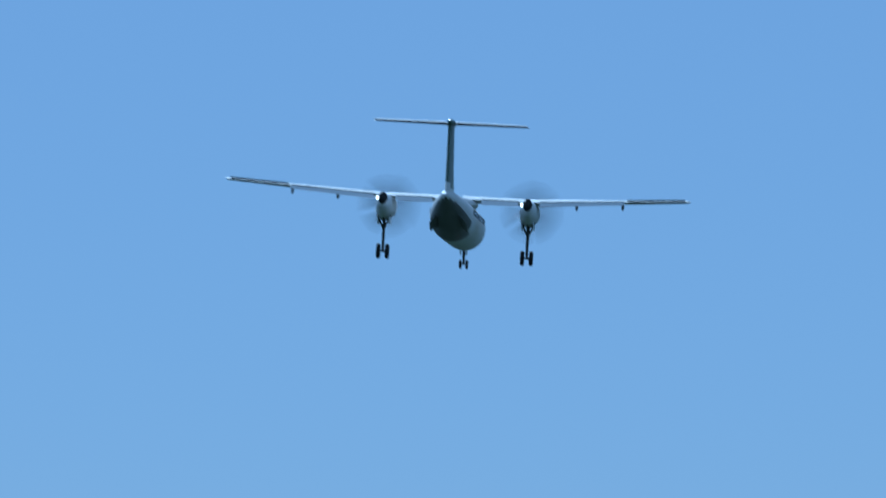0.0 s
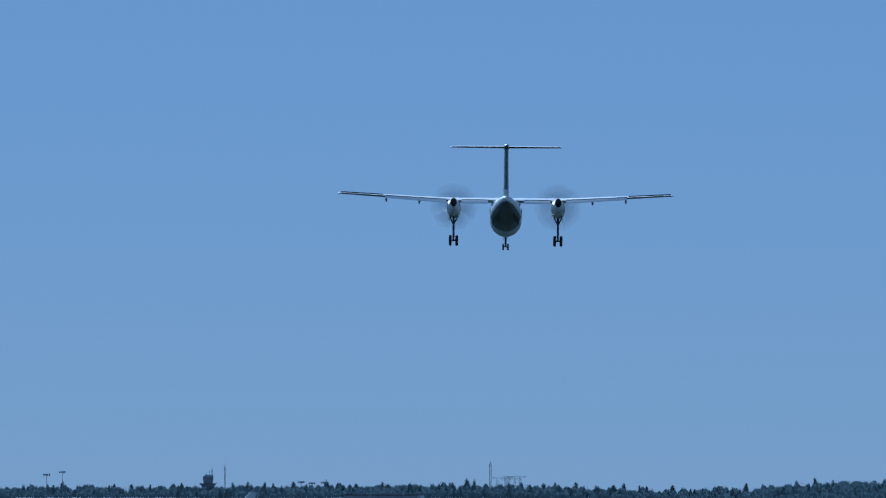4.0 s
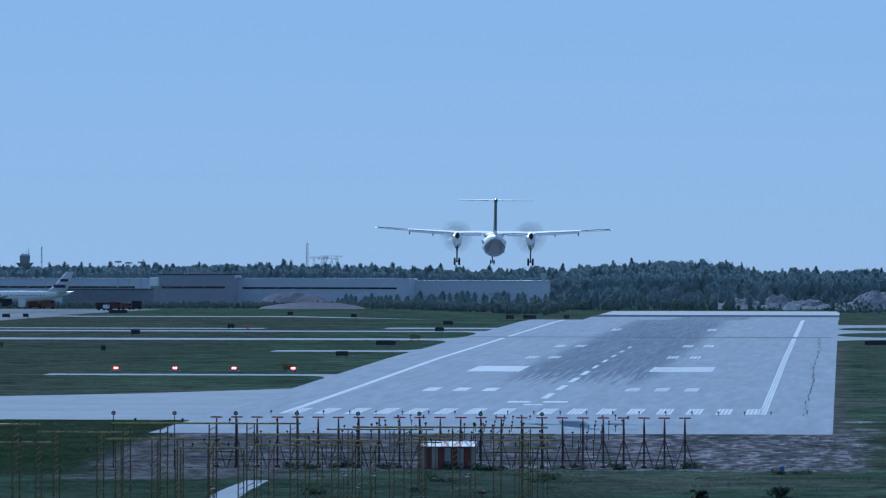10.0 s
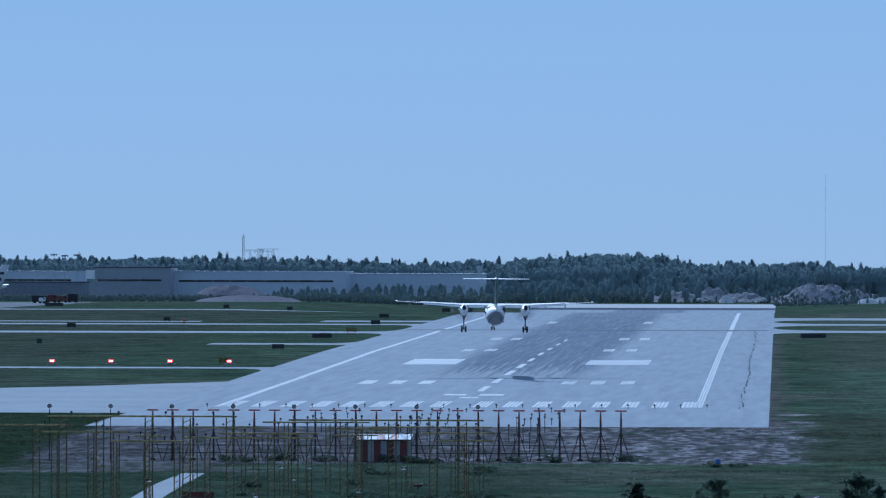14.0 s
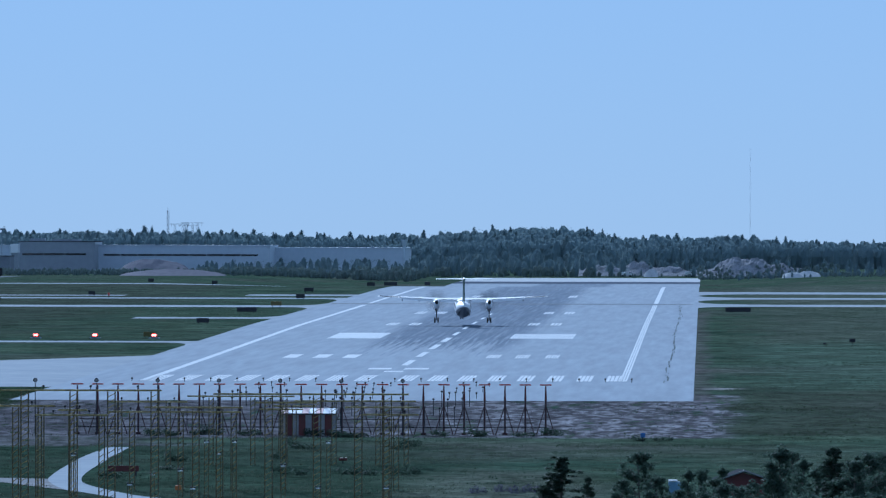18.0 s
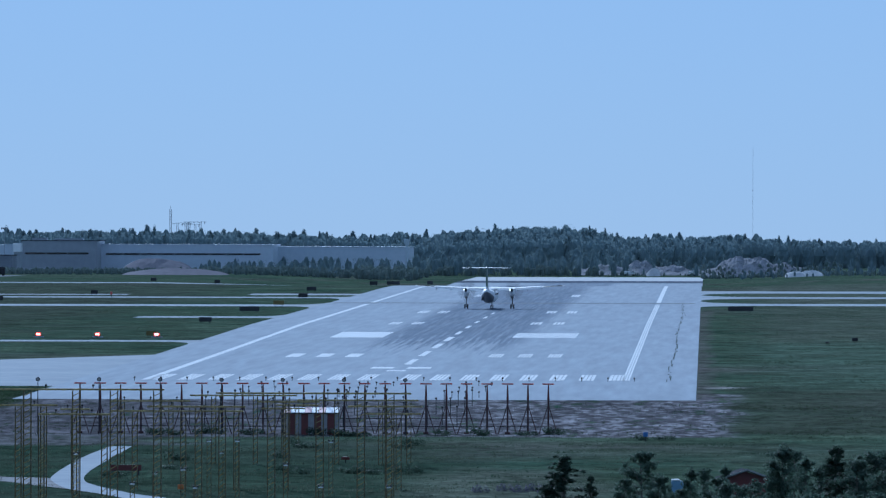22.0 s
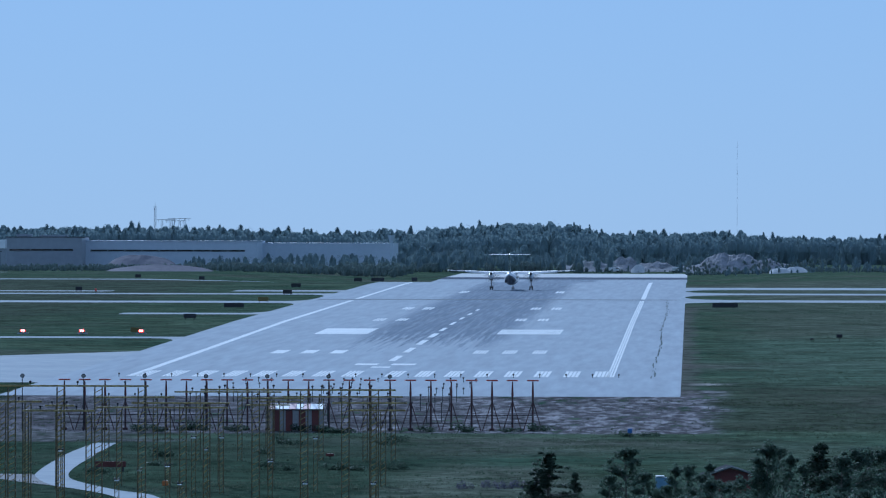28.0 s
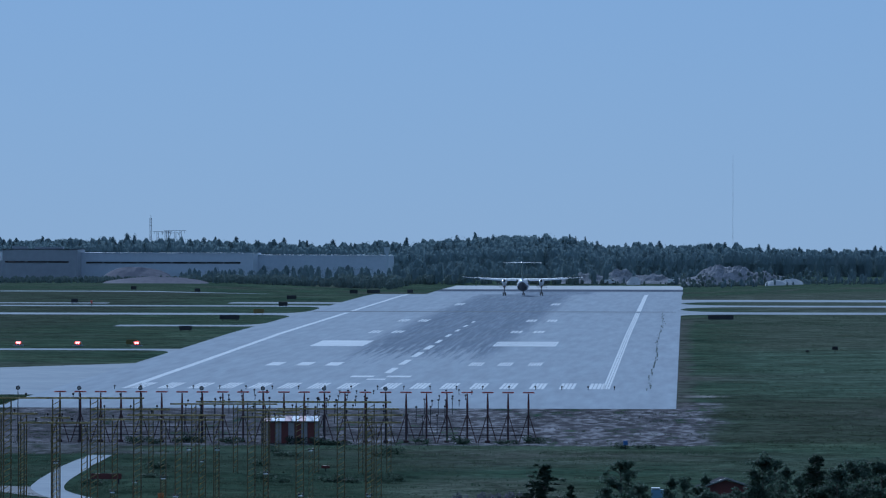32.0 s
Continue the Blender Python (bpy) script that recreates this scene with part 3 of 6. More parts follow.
        loft(b := bmesh.new(), [ellipse(nx, y, z, rx, rz, 18) for y, rx, rz, z in
                                ((5.0, 0.42, 0.45, 3.45), (4.2, 0.55, 0.66, 3.4), (2.6, 0.6, 0.82, 3.28), (0.5, 0.58, 0.85, 3.18), (-1.3, 0.5, 0.72, 3.2), (-2.6, 0.36, 0.5, 3.32), (-3.3, 0.22, 0.3, 3.42))])
        nac = part("nacelle", b, M_WHITE, a, "white engine nacelle", True)
        loft(b := bmesh.new(), [ellipse(nx, y, z, rx, rz, 14) for y, rx, rz, z in ((-2.2, 0.26, 0.36, 3.58), (-3.0, 0.28, 0.40, 3.58), (-3.34, 0.25, 0.37, 3.58))])
        part("exhaust", b, M_BLACK, nac, "sooty black exhaust", True)
        loft(b := bmesh.new(), [ellipse(nx, y, z, rx, rz, 12) for y, rx, rz, z in ((4.9, 0.18, 0.1, 2.92), (4.2, 0.3, 0.2, 2.8), (2.6, 0.28, 0.16, 2.72))])
        part("intake", b, M_WHITE, nac, "", True)
        box(b := bmesh.new(), nx - 0.36, -0.2, 2.42, 0.05, 2.2, 0.6, 0, 0.01)
        part("gear_door", b, M_WHITE, a)
        box(b := bmesh.new(), nx + 0.36, -0.2, 2.42, 0.05, 2.2, 0.6, 0, 0.01)
        part("gear_door", b, M_WHITE, a)
        # main leg
        b = bmesh.new()
        tube(b, (nx, -0.1, 2.6), (nx, 0, 0.46), 0.11, 0.085, 10)
        tube(b, (nx - 0.42, -0.5, 2.65), (nx, -0.08, 1.75), 0.06, 0.05, 8)
        tube(b, (nx + 0.42, -0.5, 2.65), (nx, -0.08, 1.75), 0.06, 0.05, 8)
        tube(b, (nx, -1.3, 2.7), (nx, -0.1, 1.5), 0.055, 0.05, 8)
        tube(b, (nx - 0.3, 0, 0.46), (nx + 0.3, 0, 0.46), 0.07, 0.07, 8)
        box(b, nx, -0.18, 1.0, 0.07, 0.22, 0.45)
        leg = part("main_gear_leg", b, M_STEEL, a, "steel landing gear leg", True)
        for s in (-1, 1):
            wheel(nx + s * 0.27, 0, 0.46, 0.46, 0.24, leg)
    # nose gear
    b = bmesh.new()
    tube(b, (0, 13.6, 1.25), (0, 13.94, 0.32), 0.11, 0.08, 10)
    tube(b, (0, 12.6, 1.25), (0, 13.85, 0.7), 0.045, 0.04, 8)
    tube(b, (-0.22, 13.94, 0.3), (0.22, 13.94, 0.3), 0.045, 0.045, 8)
    leg = part("nose_gear_leg", b, M_STEEL, a, "steel nose gear leg", True)
    for s in (-1, 1):
        wheel(s * 0.2, 13.94, 0.29, 0.29, 0.16, leg)
        box(b := bmesh.new(), s * 0.2, 13.2, 1.02, 0.04, 0.9, 0.34, 0, 0.01)
        part("gear_door", b, M_WHITE, a)
    # fin, with its long dorsal root, rudder, tailplane
    def vfoil(z, y, chord, t):
        return [(px * t, y - u * chord, z) for u, px in ((0, 0), (0.08, 0.35), (0.3, 0.5), (0.6, 0.42), (1, 0.12), (1, -0.12), (0.6, -0.42), (0.3, -0.5), (0.08, -0.35))]
    loft(b := bmesh.new(), [vfoil(3.35, -7.6, 6.4, 0.5), (vfoil(4.0, -9.6, 4.6, 0.44)), vfoil(5.2, -11.0, 3.4, 0.38), vfoil(7.7, -12.5, 2.6, 0.33)])
    fin = part("fin", b, M_GREEN, a, "dark green tail fin with white root")
    fin.data.materials.append(M_WHITE)
    for p in fin.data.polygons:
        if p.center.z < 4.05:
            p.material_index = 1
    loft(b := bmesh.new(), [vfoil(4.3, -14.32, 1.45, 0.32), vfoil(5.2, -14.43, 1.35, 0.3), vfoil(7.65, -15.13, 1.0, 0.27)])
    part("rudder", b, M_GREEN, a, "dark green rudder")
    loft(b := bmesh.new(), [vfoil(3.7, -14.25, 1.5, 0.32), vfoil(4.29, -14.32, 1.45, 0.32)])
    part("rudder_root", b, M_WHITE, a, "white rudder root")
    loft(b := bmesh.new(), [ellipse(0, y, 7.83, rx, rz, 12) for y, rx, rz in ((-11.9, 0.05, 0.05), (-12.6, 0.22, 0.24), (-14.5, 0.25, 0.27), (-16.2, 0.15, 0.16), (-16.7, 0.03, 0.04))])
    part("tail_bullet", b, M_GREEN, a, "green bullet fairing", True)
    for side in (-1, 1):
        loft(b := bmesh.new(), [foil(side * x, y, 7.85, c, t) for x, y, c, t in ((0.1, -12.7, 1.75, 0.16), (4.5, -13.35, 0.95, 0.10), (4.63, -13.5, 0.6, 0.05))])
        shade_below(part("tailplane", b, M_WHITE, a, "white tailplane with shade painted underneath"))
        loft(b := bmesh.new(), [foil(side * x, y, 7.86, c, t) for x, y, c, t in ((0.3, -14.48, 0.75, 0.13), (4.5, -14.33, 0.42, 0.10))])
        shade_below(part("elevator", b, M_WHITE, a, "white elevator with shade painted underneath"))
    for side in (-1, 1):
        bmesh.ops.create_uvsphere(b := bmesh.new(), u_segments=10, v_segments=6, radius=0.13, matrix=Matrix.Translation((side * 4.4 - 0.36, -1.95, 3.62)))
        part("nacelle_lamp", b, M_LAMPWHITE, a, "lit white lamp")
    box(b := bmesh.new(), 0, -2.5, 3.85, 0.03, 0.5, 0.3)
    part("aerial", b, M_WHITE, a)
    props = []
    for side in (-1, 1):
        bm = loft(bmesh.new(), [ellipse(0, y, 0, r, r, 14) for y, r in ((0.75, 0.03), (0.6, 0.16), (0.35, 0.27), (0.0, 0.34), (-0.15, 0.34))])
        hub = part("propeller", bm, M_BLADE, a, "six-bladed black propeller", True)
        hub.matrix_basis = pose(side * 4.4, 5.2, 3.45)
        # one blade mesh, six blades
        bb = bmesh.new()
        rings = []
        for r, c, tw in ((0.25, 0.22, 60), (0.7, 0.40, 45), (1.2, 0.42, 32), (1.65, 0.28, 24), (2.0, 0.10, 20)):
            ct, sn = math.cos(radians(tw)), math.sin(radians(tw))
            rings.append([(u * c * ct - v * sn, u * c * sn + v * ct, r) for u, v in ((-0.5, 0), (-0.1, 0.03), (0.4, 0.015), (0.5, 0), (0.4, -0.015), (-0.1, -0.03))])
        loft(bb, rings)
        first = part("blade", bb, M_BLADE, hub, "", True)
        for k in range(1, 6):
            share("blade", first.data, hub, Matrix.Rotation(radians(60 * k), 4, "Y"))
        props.append((hub, side))
    return a, props


def shade_below(ob):
    """Colours the faces that don't turn up near-black, in place of their shade."""
    ob.data.materials.append(M_UNDERSHADE)
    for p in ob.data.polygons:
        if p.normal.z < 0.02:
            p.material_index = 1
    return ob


def wheel(x, y, z, r, w, parent):
    """Tyre with a rounded tread, and its rim as a part of it."""
    prof = [(-0.5, 0.62), (-0.5, 0.86), (-0.36, 0.97), (0, 1.0), (0.36, 0.97), (0.5, 0.86), (0.5, 0.62)]
    bm = bmesh.new()
    n = 18
    rows = [[bm.verts.new((x + u * w, y + r * v * math.cos(2 * math.pi * i / n), z + r * v * math.sin(2 * math.pi * i / n))) for u, v in prof] for i in range(n)]
    for i in range(n):
        a, b = rows[i], rows[(i + 1) % n]
        for k in range(len(prof) - 1):
            bm.faces.new((a[k], a[k + 1], b[k + 1], b[k]))
    bmesh.ops.recalc_face_normals(bm, faces=bm.faces[:])
    t = part("tyre", bm, M_TYRE, parent, "black tyre", True)
    part("rim", tube(bmesh.new(), (x - w * 0.42, y, z), (x + w * 0.42, y, z), r * 0.64, None, 14), M_STEEL, parent)
    return t


AIRCRAFT, PROPS = turboprop()


# ---- localizer antenna row ----
def lattice(bm, x, y, z0, z1, w, bay=0.9, r=0.03):
    """Square lattice mast: four legs, rungs and zigzag braces."""
    h = w / 2
    c = [(-h, -h), (h, -h), (h, h), (-h, h)]
    for a, b in c:
        box(bm, x + a, y + b, (z0 + z1) / 2, 2 * r, 2 * r, z1 - z0)
    n = max(1, int((z1 - z0) / bay))
    for k in range(n):
        za, zb = z0 + (z1 - z0) * k / n, z0 + (z1 - z0) * (k + 1) / n
        for i in range(4):
            p, q = c[i], c[(i + 1) % 4]
            if (k + i // 2) % 2:
                p, q = q, p
            tube(bm, (x + p[0], y + p[1], za), (x + q[0], y + q[1], zb), r * 0.62, None, 4)
    return bm


def laced_mast(parent, x, y, z1, w, r):
    """A yellow lattice mast: four legs coloured darker, as if shaded, laced with brighter slanting bars that all lean
    one way.
    """
    h = w / 2
    c = [(-h, -h), (h, -h), (h, h), (-h, h)]
    b = bmesh.new()
    for p, q in c:
        box(b, x + p, y + q, z1 / 2, 2 * r, 2 * r, z1)
    mast = part("lattice_mast", b, M_MASTLEG, parent, "yellow lattice mast, legs painted darker than the sunlit lacing")
    b = bmesh.new()
    n = max(2, int(z1 / 0.42))
    for k in range(n):
        za, zb = z1 * k / n, z1 * (k + 0.72) / n
        for p, q in ((c[0], c[1]), (c[3], c[2])):
            tube(b, (x + p[0], y + p[1], za), (x + q[0], y + q[1], zb), r * 0.8, None, 4)
        if k % 2 == 0:
            for p, q in ((c[1], c[2]), (c[3], c[0])):
                tube(b, (x + p[0], y + p[1], za), (x + q[0], y + q[1], zb), r * 0.6, None, 4)
    part("lacing", b, M_YELLOW, mast, "yellow slanting lacing bars")


def localizer(m, label):
    a = thing("localizer_antenna", m, label, "antenna", "localizer antenna row")
    b = bmesh.new()
    tube(b, (0, 0, 0), (0, 0, 3.4), 0.10, 0.09, 8)
    box(b, 0, 0, 0.12, 0.5, 0.5, 0.24, 0, 0.03)
    part("post", b, M_POST, a, "dark red-brown post")
    for s in (-1, 1):
        part("brace", tube(bmesh.new(), (s * 0.92, -0.25, 0.0), (s * 0.06, 0, 2.75), 0.05, 0.045, 6), M_POST, a)
    part("brace", tube(bmesh.new(), (0, 1.1, 0.0), (0, 0, 2.75), 0.05, 0.045, 6), M_POST, a)
    part("neck", tube(bmesh.new(), (0, 0, 3.4), (0, 0, 4.85), 0.12, 0.06, 8), M_DARKRED, a, "dark red tapered neck")
    b = bmesh.new()
    box(b, 0, 0, 4.95, 1.16, 0.16, 0.14, 0, 0.03)
    for s in (-0.52, 0.52):
        box(b, s, 0, 4.93, 0.06, 1.6, 0.06)
    part("aerial_bar", b, M_RED, a, "red cross bar")
    return a


LY = 908.0
first = None
for i in range(24):
    x = RC - 23.1 + 2.008 * i
    m = pose(x, LY, land(x, LY))
    if first is None:
        first = localizer(m, "red antenna post on tripod braces with cross bar")
    else:
        copy_thing(first, m)
tagged(part("antenna_rail", box(box(bmesh.new(), RC, LY - 0.5, land(RC, LY) + 0.75, 46.6, 0.07, 0.08), RC, LY + 0.5, land(RC, LY) + 1.5, 46.6, 0.06, 0.07), M_DARKMETAL),
       "long dark rail tying the antenna posts together", "rail")


def round_pole(m):
    a = thing("monitor_pole", m, "thin dark pole with round head above the antenna row", "pole", "round-headed poles")
    part("pole", tube(bmesh.new(), (0, 0, 0), (0, 0, 5.15), 0.05, 0.04, 8), M_DARKMETAL, a)
    part("head", tube(bmesh.new(), (0, -0.04, 5.42), (0, 0.08, 5.42), 0.21, 0.21, 18), M_DARKMETAL, a, "round dark disc")
    part("face", tube(bmesh.new(), (0, -0.07, 5.42), (0, -0.045, 5.42), 0.14, 0.14, 16), M_HUTGREY, a, "grey disc face")
    return a


first = None
for i in range(7):
    x = (60 + 108.6 * i - 1244) * 903 / F
    m = pose(x, 903, land(x, 903))
    if first is None:
        first = round_pole(m)
    else:
        copy_thing(first, m)
for px in (-48.6, -286.0):
    x = (px - 1244) * 903 / F
    copy_thing(first, pose(x, 903, land(x, 903)))


def shelter():
    """Equipment hut with a red-white chequered roof edge and red-white panels."""
    y, w = 904.2, 5.42
    x = (546 - 1244) * y / F
    a = thing("equipment_hut", pose(x, y, land(x, y)), "small equipment hut with red panels and white metal roof", "hut")
    a.matrix_basis = a.matrix_basis @ Matrix.Diagonal((1, 1, 0.87, 1))
    part("wall", box(bmesh.new(), 0, 0.6, 1.2, w - 0.5, 2.0, 2.4, 0, 0.03), M_HUTGREY, a, "grey wall")
    for i in range(4):
        part("panel", box(bmesh.new(), -w / 2 + 0.75 + i * 1.28, -0.43, 1.2, 0.66, 0.06, 2.35, 0, 0.01), M_HUTRED, a, "dark red panel")
    for i in range(4):
        part("panel", box(bmesh.new(), -w / 2 + 0.75 + i * 1.28 + 0.62, -0.42, 1.2, 0.5, 0.04, 2.3, 0, 0.01), M_HUTGREY, a, "weathered grey louvred panel")
    part("roof", box(bmesh.new(), 0, 0.6, 2.44, w, 2.4, 0.1, 0, 0.02), M_ROOFDARK, a)
    # shallow metal roof sheets falling towards the approach side
    for i in range(8):
        b = box(bmesh.new(), 0, 0, 0, w / 8 - 0.03, 2.5, 0.06, 0, 0.01)
        bmesh.ops.rotate(b, verts=b.verts[:], cent=(0, 0, 0), matrix=Matrix.Rotation(radians(12), 3, "X"))
        bmesh.ops.translate(b, verts=b.verts[:], vec=(-w / 2 + w * (i + 0.5) / 8, 0.6, 2.78))
        part("roof_sheet", b, M_PINKSHEET if i in (0, 3, 5) else M_SHEET, a, "" if i else "faded red and white metal roof sheet")
    return a


shelter()


# ---- approach lighting ----
def light_bar(x0, x1, y, z, masts, lamps, w=0.54, label="yellow steel crossbar on lattice masts carrying approach lamps"):
    """A crossbar on lattice masts."""
    xc = (x0 + x1) / 2
    a = thing("approach_light_bar", pose(xc, y, land(xc, y)), label, "light mast", "approach light masts")
    g = land(xc, y)
    b = bmesh.new()
    box(b, 0, 0, z - g, x1 - x0, 0.16, 0.13, 0, 0.02)
    box(b, 0, 0.5, z - g - 0.05, x1 - x0, 0.06, 0.06)
    part("crossbar", b, M_YELLOW, a, "yellow crossbar")
    for x in masts:
        laced_mast(a, x - xc, 0.15, z - g - 0.1, w, 0.03)
    n = max(2, lamps // 2)
    for i in range(n):
        x = x0 - xc + (x1 - x0) * (i + 0.5) / n
        b = bmesh.new()
        tube(b, (x, 0, z - g + 0.05), (x, 0, z - g + 0.22), 0.03, None, 6)
        tube(b, (x, -0.12, z - g + 0.3), (x, 0.14, z - g + 0.3), 0.07, 0.1, 8)
        part("lamp", b, M_DARKMETAL, a, "dark lamp head")
    return a


def at(px, y):
    """x at the resting aim."""
    return (px - 1244) * y / F


def barrette(px0, px1, py, y, masts, lamps, w=0.5):
    """A bar by its bearings and height at the resting aim."""
    light_bar(at(px0, y), at(px1, y), y, EYE.z - (py - 400) * y / F, [at(p, y) for p in masts], lamps, w)


# the two wings of the first crossbar, then the barrettes behind and below
barrette(-52, 284, 665, 693, (-25, 41, 128, 195, 272), 9, 0.56)
barrette(-335, -179, 668, 693, (-300, -222), 5, 0.56)
barrette(-184, -15, 681, 700, (-150, -72), 5, 0.5)
barrette(-300, -150, 700, 705, (-262, -182), 5, 0.45)
barrette(376, 722, 671, 693, (474, 560, 633, 685), 9, 0.56)
barrette(-70, 95, 693, 700, (-40, 25, 70), 5, 0.45)
barrette(254, 428, 695, 700, (345, 387), 5, 0.5)
barrette(610, 742, 694, 700, (682,), 5, 0.5)
barrette(60, 188, 709, 690, (66, 178), 4, 0.42)
barrette(100, 152, 700, 742, (124,), 3, 0.42)
barrette(190, 425, 703, 752, (232, 318, 412), 7, 0.42)
barrette(190, 330, 685, 812, (210, 296), 6, 0.38)
barrette(330, 520, 675, 812, (372, 446, 503), 7, 0.38)
barrette(450, 560, 686, 752, (500,), 4, 0.42)
barrette(520, 735, 683, 812, (590, 668, 718), 8, 0.38)
barrette(640, 740, 707, 752, (700,), 4, 0.42)
light_bar(RC - 2, RC + 2, 842, 1.5, (RC,), 5, 0.35)
light_bar(RC - 2, RC + 2, 870, 1.3, (RC,), 5, 0.35)


def short_mast(px, py, y):
    """A lower lattice mast that carries one pale lamp plate."""
    x = at(px, y)
    g = land(x, y)
    h = EYE.z - (py - 400) * y / F - g
    a = thing("approach_light_mast", pose(x, y, g), "short yellow lattice mast with pale lamp plate on top", "light mast", "short approach masts")
    laced_mast(a, 0, 0, h, 0.32, 0.02)
    part("lamp_plate", box(bmesh.new(), 0, -0.1, h + 0.06, 0.36, 0.3, 0.08, 0, 0.02), M_SHEET, a, "pale metal lamp plate")
    for k in (-0.15, 0.15):
        part("lamp", tube(bmesh.new(), (k, -0.12, h + 0.19), (k, 0.1, h + 0.19), 0.06, 0.09, 8), M_DARKMETAL, a, "dark lamp head")


for px, py, y in ((364, 758, 730), (414, 758, 735), (385, 779, 705), (500, 800, 705), (562, 839, 690), (580, 759, 740), (683, 839, 690), (318, 809, 700), (340, 841, 690), (128, 782, 700), (228, 834, 690), (268, 816, 700)):
    short_mast(px, py, y)


def low_lamp(m):
    a = thing("approach_lamp", m, "small dark approach lamp on a thin post", "runway light", "low approach lamps")
    part("post", tube(bmesh.new(), (0, 0, -1.9), (0, 0, 0.0), 0.045, 0.04, 6), M_DARKMETAL, a)
    b = bmesh.new()
    tube(b, (0, -0.16, 0.10), (0, 0.14, 0.13), 0.08, 0.125, 10)
    part("lamp", b, M_DARKMETAL, a, "dark lamp head")
    return a


random.seed(4)
first = None
for y in (930, 960, 990, 1020, 1050, 1080):
    for xs in ([RC + k for k in (-2, -1, 0, 1, 2)], [RC - 12 + k * 1.5 for k in (-1, 0, 1)], [RC + 12 + k * 1.5 for k in (-1, 0, 1)]):
        for x in xs:
            zt = max(0.35, 1.0 - (y - 930) * 0.005) + random.uniform(-0.1, 0.1)
            m = pose(x, y, land(x, y) + (zt if y > 1005 else zt + 0.8))
            if first is None:
                first = low_lamp(m)
            else:
                copy_thing(first, m)
for i in range(20):
    x = RC - 30 + 60 * i / 19
    copy_thing(first, pose(x, 1106, land(x, 1106) + 0.28))


# ---- glide path lamps beside the runway ----
def papi(m):
    a = thing("precision_approach_lamp", m, "glide path lamp unit glowing red on short legs", "runway light", "row of four red lamps")
    part("housing", box(bmesh.new(), 0, 0.4, 0.62, 1.0, 1.2, 0.42, 0, 0.05), M_PAPIBODY, a, "orange housing")
    for s in (-0.4, 0.4):
        part("leg", tube(bmesh.new(), (s, 0.3, 0), (s, 0.3, 0.45), 0.04, None, 6), M_STEEL, a)
    for s in (-0.16, 0.16):
        part("lens", tube(bmesh.new(), (s, -0.26, 0.64), (s, -0.2, 0.64), 0.21, None, 14), M_PAPI, a, "glowing red lens")
        part("lens_core", tube(bmesh.new(), (s, -0.29, 0.64), (s, -0.262, 0.64), 0.14, None, 12), M_PAPICORE, a)
    return a


first = None
for i in range(4):
    x = -111.2 + 9.06 * i
    m = pose(x, 1409, land(x, 1409) - 0.12)
    if first is None:
        first = papi(m)
    else:
        copy_thing(first, m)
    tagged(part("lamp_plinth", box(bmesh.new(), x, 1409.4, land(x, 1409) + 0.08, 1.6, 1.6, 0.2, 0, 0.02), M_TAXI), "small concrete plinth under the lamp", "plinth", "lamp plinths")


# ---- taxi guidance signs ----
def sign(px, wp, hp, y, material, label):
    """A sign seen from behind, on two legs; px, wp, hp in the units of F at the resting aim."""
    s = y / F
    x = (px - 1244) * s
    w, h = wp * s, min(hp * s, 0.85)
    a = thing("taxiway_sign", pose(x, y, land(x, y)), label, "sign")
    part("board", box(bmesh.new(), 0, 0, 0.3 + h / 2, w, 0.25, h, 0, 0.03), material, a)
    for k in (-0.35, 0.35):
        part("leg", tube(bmesh.new(), (k * w, 0, 0), (k * w, 0, 0.35), 0.05, None, 6), M_DARKMETAL, a)
    return a


for px, wp, y, mt in ((435, 35, 1700, M_SIGN), (357, 22, 1552, M_SIGN), (487, 19, 1800, M_SIGNYEL), (545, 17, 2075, M_SIGN), (530, 16, 1934, M_SIGN), (655, 14, 2230, M_SIGN),
                      (690, 23, 2240, M_SIGN), (755, 10, 2248, M_SIGN), (1305, 45, 1715, M_SIGN), (160, 12, 1990, M_SIGN), (378, 10, 2330, M_SIGN),
                      (265, 10, 2390, M_SIGN), (262, 20, 1412, M_SIGNYEL), (-10, 16, 1870, M_SIGN), (-67, 9, 1618, M_SIGN), (-330, 26, 2010, M_SIGN), (-240, 14, 2250, M_SIGN), (-205, 10, 2260, M_SIGN), (-375, 22, 2020, M_SIGN), (-41, 33, 2471, M_SIGN), (-251, 12, 1664, M_SIGNYEL)):
    sign(px, wp, 8, y, mt, "black-backed taxiway sign standing in the grass" if mt is M_SIGN else "olive-backed taxiway sign beside the runway")


